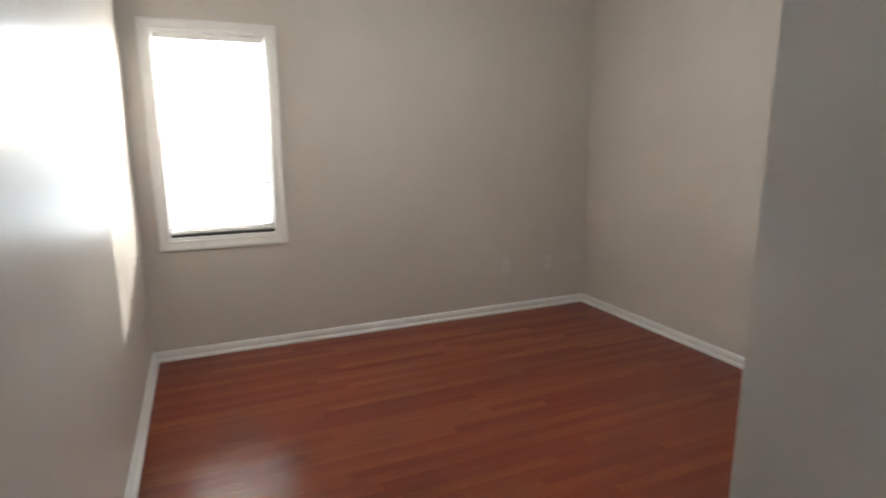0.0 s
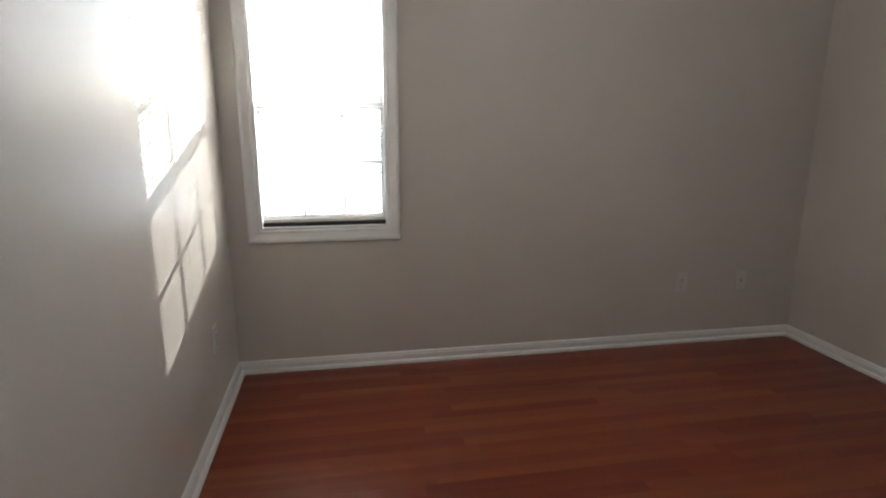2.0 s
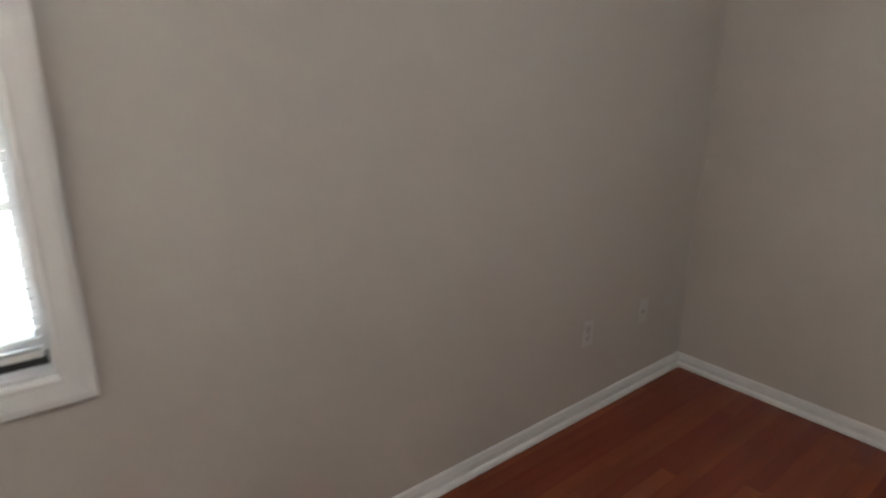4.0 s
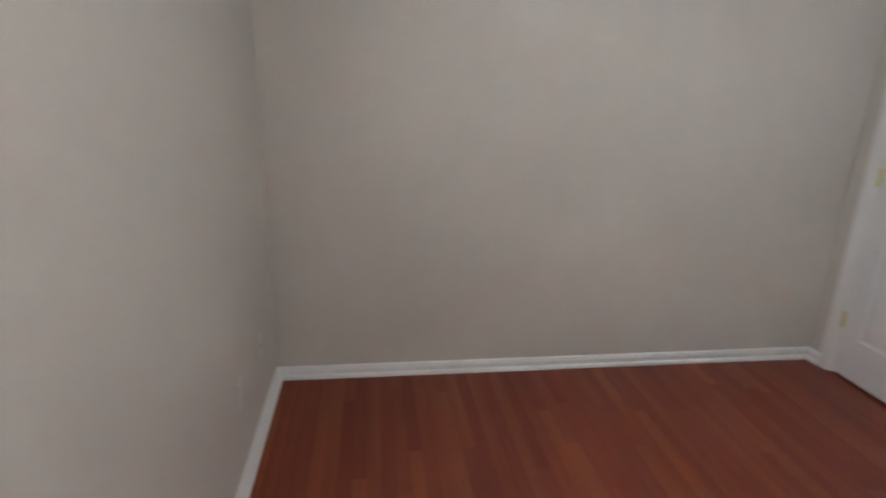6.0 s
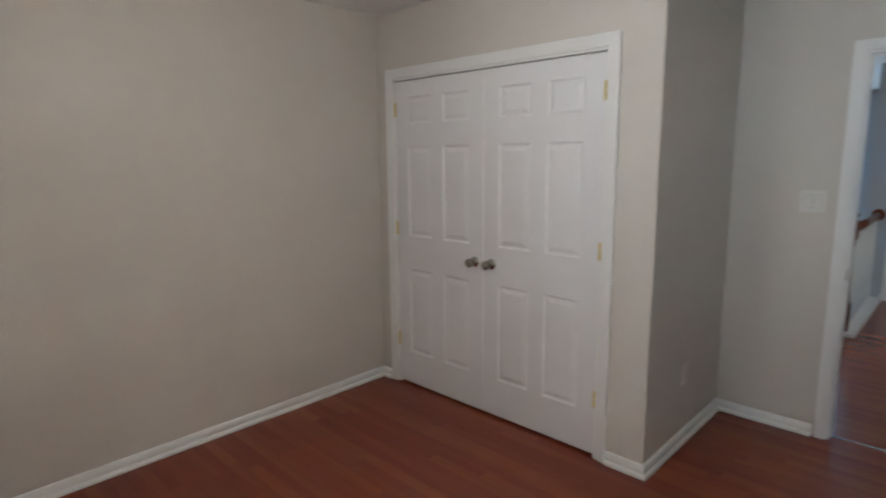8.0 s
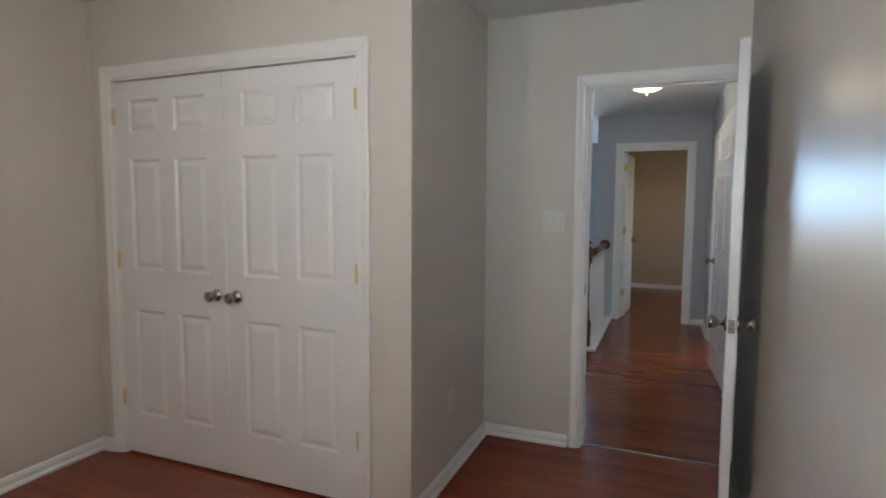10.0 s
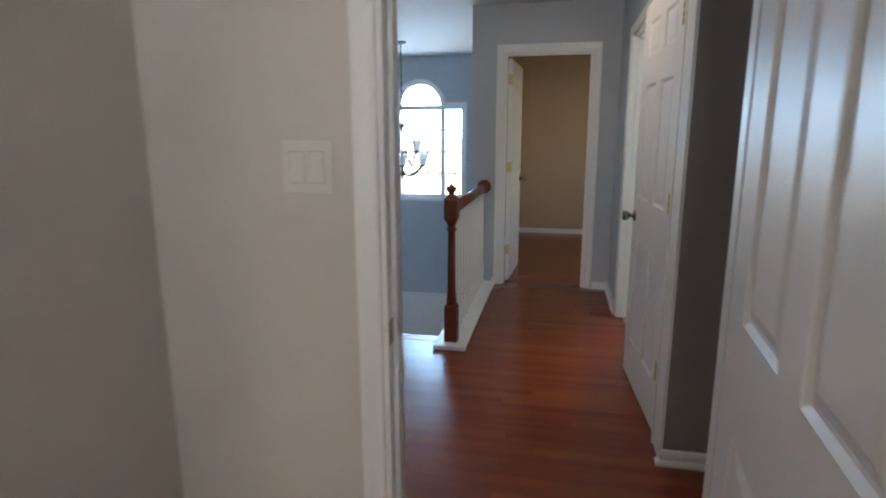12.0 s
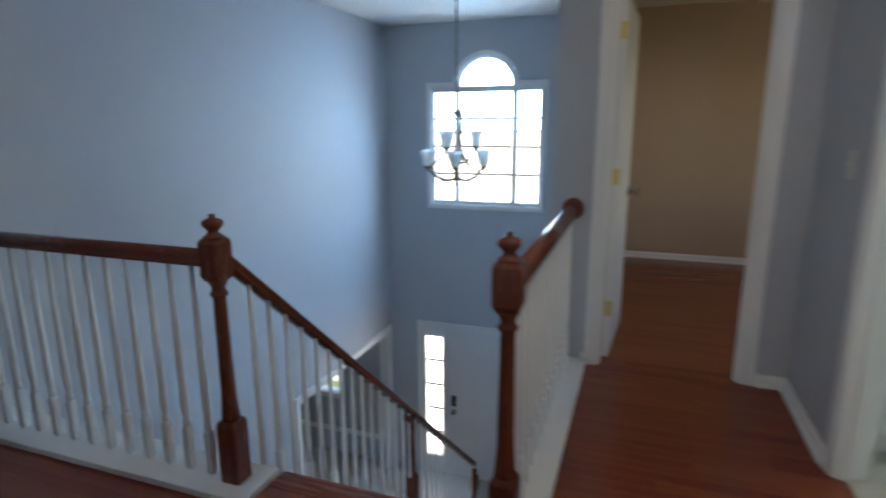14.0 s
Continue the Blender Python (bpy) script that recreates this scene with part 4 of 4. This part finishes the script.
# ---- plates on the walls ----
def plate(name, m, kind, label, gangs=1, flipped=False):
    """Wall plate in the local xz plane, facing -y."""
    ob = tagged(empty(name, m), label, "switch" if "switch" in name else "outlet")
    w = 0.0355 + 0.023 * (gangs - 1)
    part("cover", boxes((-w, w, -0.006, 0.0, -0.0575, 0.0575), bevel=0.0022), PLASTIC, ob)
    for g in range(gangs):
        x = (g - (gangs - 1) / 2) * 0.046
        if kind == "rocker":
            # Grey inset paints the shadow line round the paddle.
            part("rocker_gap_shade", boxes((x - 0.0185, x + 0.0185, -0.0066, -0.0055, -0.035, 0.035)), GAP_SHADE_AND_JACK, ob)
            up = -1 if flipped and g == 0 else 1
            bm = bmesh.new()
            skin(bm, [[Vector((xx, -0.007, -0.033 * up)), Vector((xx, -0.0125, -0.033 * up)), Vector((xx, -0.0080, 0.001 * up)), Vector((xx, -0.0085, 0.033 * up)), Vector((xx, -0.007, 0.033 * up))] for xx in (x - 0.0165, x + 0.0165)])
            part("rocker", bm, PLASTIC, ob)
        elif kind == "toggle":
            part("toggle", boxes((x - 0.005, x + 0.005, -0.018, -0.0055, -0.003, 0.013), bevel=0.001), PLASTIC, ob)
            part("screw", lathe(bmesh.new(), ((0, 0), (0.003, 0), (0.003, 0.0012), (0, 0.0014)), pose(x, -0.006, 0.03, 90, 0, 0), 8), NICKEL, ob)
        elif kind == "duplex":
            for z in (-0.0195, 0.0195):
                r = part("receptacle", lathe(bmesh.new(), ((0, 0), (0.0165, 0), (0.0165, 0.0018), (0, 0.0019)), pose(x, -0.006, z, 90, 0, 0), 18), PLASTIC, ob)
                part("slot", boxes((x - 0.0075, x - 0.0050, -0.0083, -0.0070, z - 0.001, z + 0.007), (x + 0.0050, x + 0.0075, -0.0083, -0.0070, z - 0.001, z + 0.006), (x - 0.002, x + 0.002, -0.0083, -0.0070, z - 0.010, z - 0.006)), SLOT, r)
            part("screw", lathe(bmesh.new(), ((0, 0), (0.003, 0), (0.003, 0.0012), (0, 0.0014)), pose(x, -0.006, 0.0, 90, 0, 0), 8), NICKEL, ob)
        else:
            part("jack", boxes((x - 0.007, x + 0.007, -0.0085, -0.0055, -0.008, 0.006), bevel=0.001), GAP_SHADE_AND_JACK, ob)
    return ob


plate("outlet", pose(0.0, -0.760, 0.374, 0, 0, 90), "duplex", "almond duplex outlet low on the greige wall")
plate("phone_jack_outlet", pose(0.0, -0.370, 0.372, 0, 0, 90), "jack", "almond phone jack plate low on the greige wall")
plate("outlet", pose(0.460, SOUTH_BED, 0.376, 0, 0, 180), "duplex", "almond duplex outlet below the sun patch")
plate("outlet", pose(3.48, -1.925, 0.384, 0, 0, 0), "duplex", "almond duplex outlet on the closet side wall")
plate("light_switch", pose(EAST, -2.330, 1.295, 0, 0, -90), "rocker", "almond double rocker switch beside the bedroom door", 2)
plate("light_switch", pose(5.146, -3.585, 1.300, 0, 0, -90), "rocker", "white double rocker switch on the dark hall wall", 2, True)
plate("light_switch", pose(7.42, SOUTH, 1.20, 0, 0, 180), "toggle", "white toggle switch on the blue-grey hall wall")

# ---- bathroom ----
van = tagged(empty("vanity_cabinet", pose(7.28, -3.48, 0.002)), "white bathroom vanity cabinet with recessed toe kick", "cabinet")
part("body", boxes((0.03, 0.57, -1.2, 0.0, 0.09, 0.81), (0.09, 0.57, -1.19, -0.01, 0.0, 0.09)), DOOR_PAINT, van)
for y in (-0.30, -0.60, -0.90, -1.20):
    d = part("cabinet_door", boxes((0.012, 0.030, y + 0.006, y + 0.294, 0.12, 0.60), bevel=0.003), DOOR_PAINT, van)
    part("door_panel", boxes((0.006, 0.013, y + 0.06, y + 0.24, 0.18, 0.54), bevel=0.003), DOOR_PAINT, d)
    part("drawer_front", boxes((0.012, 0.030, y + 0.006, y + 0.294, 0.625, 0.79), bevel=0.003), DOOR_PAINT, van)
top = tagged(empty("countertop", pose(7.26, -3.47, 0.812)), "dark granite bathroom countertop with backsplash", "countertop")
part("slab", boxes((0.0, 0.588, -1.22, 0.0, 0.0, 0.032), bevel=0.004), GRANITE, top)
part("backsplash", boxes((0.565, 0.588, -1.22, 0.0, 0.033, 0.125), (0.03, 0.565, -0.022, 0.0, 0.033, 0.125)), GRANITE, top)
mir = tagged(empty("wall_mirror", pose(BX, -3.625, 1.04)), "bathroom mirror in a wide oak frame", "mirror")
part("mirror_frame", moulding_frame(bmesh.new(), lambda s, z, v: Vector((-v, s, z)), -0.82, -0.07, 0.07, 0.70, ((0.0, 0.0), (0.0, 0.012), (0.02, 0.02), (0.05, 0.026), (0.07, 0.022), (0.07, 0.0)), True), FRAME_WOOD, mir)
part("mirror_glass", boxes((-0.008, -0.002, -0.82, -0.07, 0.07, 0.70)), MIRROR, mir)
vl = tagged(empty("vanity_light", pose(BX, -3.95, 1.92)), "lit vanity light bar above the bathroom mirror", "wall lamp")
part("back_plate", boxes((-0.03, 0.0, -0.36, 0.36, -0.05, 0.05), bevel=0.004), CHROME, vl)
for y in (-0.27, -0.09, 0.09, 0.27):
    part("shade", lathe(bmesh.new(), ((0.0, 0.055), (0.03, 0.05), (0.055, -0.02), (0.06, -0.075), (0.0, -0.07)), Matrix.Translation((-0.09, y, 0.0)), 18), BULB, vl, "lit frosted glass shade")
soap = tagged(empty("soap_dispenser", pose(7.60, -3.62, 0.845)), "dark soap dispenser on the granite countertop", "bottle")
part("bottle", lathe(bmesh.new(), ((0, 0), (0.03, 0), (0.032, 0.01), (0.032, 0.10), (0.012, 0.12), (0.012, 0.13), (0, 0.13)), seg=16), BLACK, soap)
part("pump", boxes((-0.035, 0.006, -0.005, 0.005, 0.145, 0.155), (-0.004, 0.004, -0.004, 0.004, 0.128, 0.146)), CHROME, soap)
point_light("bath_lamp", (7.60, -3.95, 1.80), 4.0, (1.0, 0.95, 0.88), 0.12)
point_light("hall_lamp", (HLX, HLY, CEIL - 0.20), 0.85, (1.0, 0.90, 0.76), 0.10)

# ---- living room below ----
structure(link_mesh("chair_rail_living", boxes((FRONT - 0.025, FRONT, 0.42, 3.39, -2.76, -2.70)), TRIM_PAINT), "white chair rail in the room below", "trim")
casing("trim_living_window", on_x(FRONT, -1), 1.10, 2.30, -2.20, -0.95, True, "white casing of the window below", 1.2)
lw = structure(empty("window_3", pose(0, 0, 0)), "bright white-framed window in the room below", "window")
part("window_frame", boxes((FRONT + 0.04, FRONT + 0.08, 1.10, 2.30, -1.60, -1.56), (FRONT + 0.04, FRONT + 0.08, 1.68, 1.72, -2.20, -1.60), (FRONT + 0.04, FRONT + 0.08, 1.68, 1.72, -1.56, -0.95)), VINYL, lw)
part("pane", boxes((FRONT + 0.055, FRONT + 0.061, 1.10, 2.30, -2.20, -0.95)), GLASS, lw).visible_shadow = False

# ---- bedroom ceiling fan ----
FX, FY = 1.57, -1.60
fan = tagged(empty("ceiling_fan", pose(FX, FY, CEIL)), "ceiling fan with oak blades and a lit frosted glass bowl", "ceiling fan")
part("canopy", lathe(bmesh.new(), ((0.0, 0.0), (0.07, 0.0), (0.068, -0.03), (0.03, -0.05), (0.013, -0.055), (0.013, -0.13), (0.0, -0.13)), seg=24), NICKEL, fan)
part("motor", lathe(bmesh.new(), ((0.0, -0.125), (0.06, -0.13), (0.10, -0.15), (0.11, -0.19), (0.10, -0.225), (0.06, -0.24), (0.055, -0.265), (0.0, -0.27)), seg=28), NICKEL, fan)
part("glass_bowl", lathe(bmesh.new(), ((0.06, -0.262), (0.105, -0.268), (0.10, -0.30), (0.07, -0.33), (0.0, -0.345)), seg=28), DIM_GLASS, fan, "lit frosted glass bowl")
part("pull_chain", tube(bmesh.new(), [(0.05, 0.03, -0.25), (0.052, 0.03, -0.36), (0.052, 0.03, -0.41)], 0.002, 6), NICKEL, fan)
for k in range(5):
    m = Matrix.Rotation(radians(33 + 72 * k), 4, "Z") @ Matrix.Rotation(radians(11), 4, "X")
    bm = bmesh.new()
    pts = [(0.17, -0.050), (0.30, -0.062), (0.48, -0.066), (0.545, -0.055), (0.565, -0.025), (0.565, 0.025), (0.545, 0.055), (0.48, 0.066), (0.30, 0.062), (0.17, 0.050)]
    skin(bm, [[m @ Vector((x, y, z)) + Vector((0, 0, -0.215)) for x, y in pts] for z in (-0.004, 0.004)])
    bl = part("blade", bm, BLADE_WOOD, fan, "oak fan blade")
    part("blade_iron", boxes((0.09, 0.22, -0.018, 0.018, -0.010, -0.005), bevel=0.002), NICKEL, bl).matrix_local = Matrix.Translation((0, 0, -0.215)) @ m
point_light("fan_lamp", (FX, FY, CEIL - 0.40), 2.1, (1.0, 0.985, 0.975), 0.09)

# ---- outdoors ----
grass, gn_, gl_, gb_ = material("lawn", (0.07, 0.10, 0.03), 0.9)
gp = gn_.new("ShaderNodeNewGeometry").outputs["Position"]
gl_.new(mixed(gn_, gl_, noise_tex(gn_, gl_, gp, 0.6, 5), (0.05, 0.08, 0.02), (0.14, 0.15, 0.06)), gb_.inputs["Base Color"])
gbm = bmesh.new()
bmesh.ops.create_grid(gbm, x_segments=2, y_segments=2, size=2500)
g = structure(link_mesh("ground", gbm, grass), "green lawn round the house to the horizon", "ground")
g.location.z = LOW - 0.2
BARK = painted("bark", (0.10, 0.07, 0.05), 0.9, 0.3, 0.8)
LEAF_M = painted("leaf", (0.06, 0.10, 0.03), 0.6, 0.3, 0.0)


def tree(x, y, h, r, seed):
    rnd = random.Random(seed)
    t = tagged(empty("tree", pose(x, y, LOW - 0.2)), "leafy green tree on the lawn outside the window", "tree", "trees outside")
    bm = bmesh.new()
    lathe(bm, ((0.16, 0), (0.12, h * 0.25), (0.09, h * 0.5), (0.04, h * 0.9)), seg=9)
    tips = []
    for k in range(12):
        a, z0 = k * 2.4, h * (0.35 + 0.045 * k)
        tip = Vector((math.cos(a) * r * rnd.uniform(0.5, 0.9), math.sin(a) * r * rnd.uniform(0.5, 0.9), z0 + r * rnd.uniform(0.2, 0.6)))
        tube(bm, [(0, 0, z0), Vector((0, 0, z0)) * 0.5 + tip * 0.5 + Vector((0, 0, -0.1)), tip], 0.025, 5)
        tips.append(tip)
    part("trunk", bm, BARK, t)
    vs, fs = [], []
    for k in range(2600):
        c = rnd.choice(tips) * rnd.uniform(0.75, 1.1) + Vector((rnd.gauss(0, 0.3), rnd.gauss(0, 0.3), rnd.gauss(0, 0.25))) * r * 0.5
        u = Vector((rnd.gauss(0, 1), rnd.gauss(0, 1), rnd.gauss(0, 1))).normalized() * 0.09
        v = u.cross(Vector((rnd.gauss(0, 1), rnd.gauss(0, 1), rnd.gauss(0, 1)))).normalized() * 0.05
        i = len(vs)
        vs += [c - u, c + v, c + u, c - v]
        fs.append((i, i + 1, i + 2, i + 3))
    me = bpy.data.meshes.new("crown")
    me.from_pydata(vs, [], fs)
    me.materials.append(LEAF_M)
    o = new("crown", me)
    o.parent = t
    return t


tree(22.0, -4.2, 3.6, 1.2, 3)
tree(27.0, 1.8, 4.2, 1.5, 5)
tree(31.0, -8.5, 4.6, 1.7, 8)

# ---- wooden floors ----
PLANK = 0.0572
plank_data = {}


def plank_mesh(length):
    if length not in plank_data:
        bm = bmesh.new()
        box(bm, 0, PLANK - 0.0007, 0, length, -0.012, 0)
        bmesh.ops.recalc_face_normals(bm, faces=bm.faces)
        me = bpy.data.meshes.new("plank")
        bm.to_mesh(me)
        bm.free()
        me.materials.append(FLOOR_WOOD)
        plank_data[length] = me
    return plank_data[length]


def lay_row(floor, x, y0, y1, rnd, down=False):
    """One row of strips from y0 on; the last one runs under the far wall's baseboard."""
    at, left = 0.0, y1 - y0
    size = rnd.uniform(0.25, 1.1)
    while left - at > 0.02:
        length = min(size, left - at)
        if left - at - length < 0.15:
            length = left - at
        length = math.ceil(length / 0.05 - 1e-6) * 0.05
        ob = new("plank", plank_mesh(round(length, 2)))
        ob.parent = floor
        ob.location = (x, (y1 - at - length) if down else (y0 + at), 0)
        ob.rotation_euler = (0, radians(rnd.uniform(-0.004, 0.004)), 0)
        at += length
        size = rnd.uniform(0.55, 1.35)


rnd = random.Random(11)
floor_b = structure(link_mesh("floor_bedroom", boxes((0, 4.095, -3.40, 0, -0.3, -0.012)), CARPETLESS), "glossy cherry strip hardwood floor in the bedroom", "floor")
x = 0.004
while x < 4.09:
    lay_row(floor_b, x, SOUTH_BED - 0.02, 0.0 if x < 3.06 else -1.86, rnd)
    x += PLANK
floor_h = structure(link_mesh("floor_hall", boxes((4.095, 6.41, -4.72, 0.41, -0.3, -0.012), (6.41, 7.97, -3.40, -2.14, -0.3, -0.012), (5.2, 7.97, -5.3, -3.40, -0.3, -0.1)), CARPETLESS), "glossy cherry strip hardwood floor in the hall", "floor")
while x < 7.98:
    if x < 5.10:
        lay_row(floor_h, x, -4.62, NORTH, rnd)
    elif x < 6.36:
        lay_row(floor_h, x, SOUTH - 0.03, NORTH, rnd)
    else:
        lay_row(floor_h, x, SOUTH - 0.03, -2.15, rnd, True)
    x += PLANK
structure(link_mesh("trim_threshold", boxes((4.085, 4.105, EY0 + 0.02, EY1 - 0.02, 0.0, 0.004), bevel=0.0015), NICKEL), "thin metal threshold strip in the bedroom doorway", "trim")
vs, fs = [], []
fl = structure(link_mesh("floor_far_room", boxes((7.97, 10.85, -5.1, STAIR_S - 0.06, -0.3, -0.012)), CARPETLESS), "cherry strip hardwood floor in the far room", "floor")
while x < 10.80:
    y = -5.05 + rnd.uniform(-0.8, 0)
    while y < STAIR_S - 0.1:
        e = min(y + rnd.uniform(0.6, 1.3), STAIR_S - 0.07)
        i = len(vs)
        vs += [(x, max(y, -5.05), 0), (x + PLANK - 0.001, max(y, -5.05), 0), (x + PLANK - 0.001, e, 0), (x, e, 0), (x, max(y, -5.05), -0.01), (x + PLANK - 0.001, max(y, -5.05), -0.01), (x + PLANK - 0.001, e, -0.01), (x, e, -0.01)]
        fs += [tuple(i + k for k in f) for f in ((0, 1, 2, 3), (0, 4, 5, 1), (2, 6, 7, 3), (1, 5, 6, 2), (3, 7, 4, 0))]
        y = e + 0.001
    x += PLANK
me = bpy.data.meshes.new("planks")
me.from_pydata(vs, [], fs)
me.materials.append(FLOOR_WOOD)
pk = new("planks", me)
pk.parent = fl
pk["kind"] = "stuff"
tile = boxes((0.002, 0.298, 0.002, 0.298, 0.0, 0.008), bevel=0.001)
bath_floor = bpy.data.objects["floor_bath"]
first = part("tile", tile, TILE, bath_floor)
first.location = (6.08, -3.70, 0.0)
for i in range(6):
    for j in range(5):
        if i or j:
            o = new("tile", first.data)
            o.parent, o.location = bath_floor, (6.08 + 0.3 * i, -3.70 - 0.3 * j, 0.0)
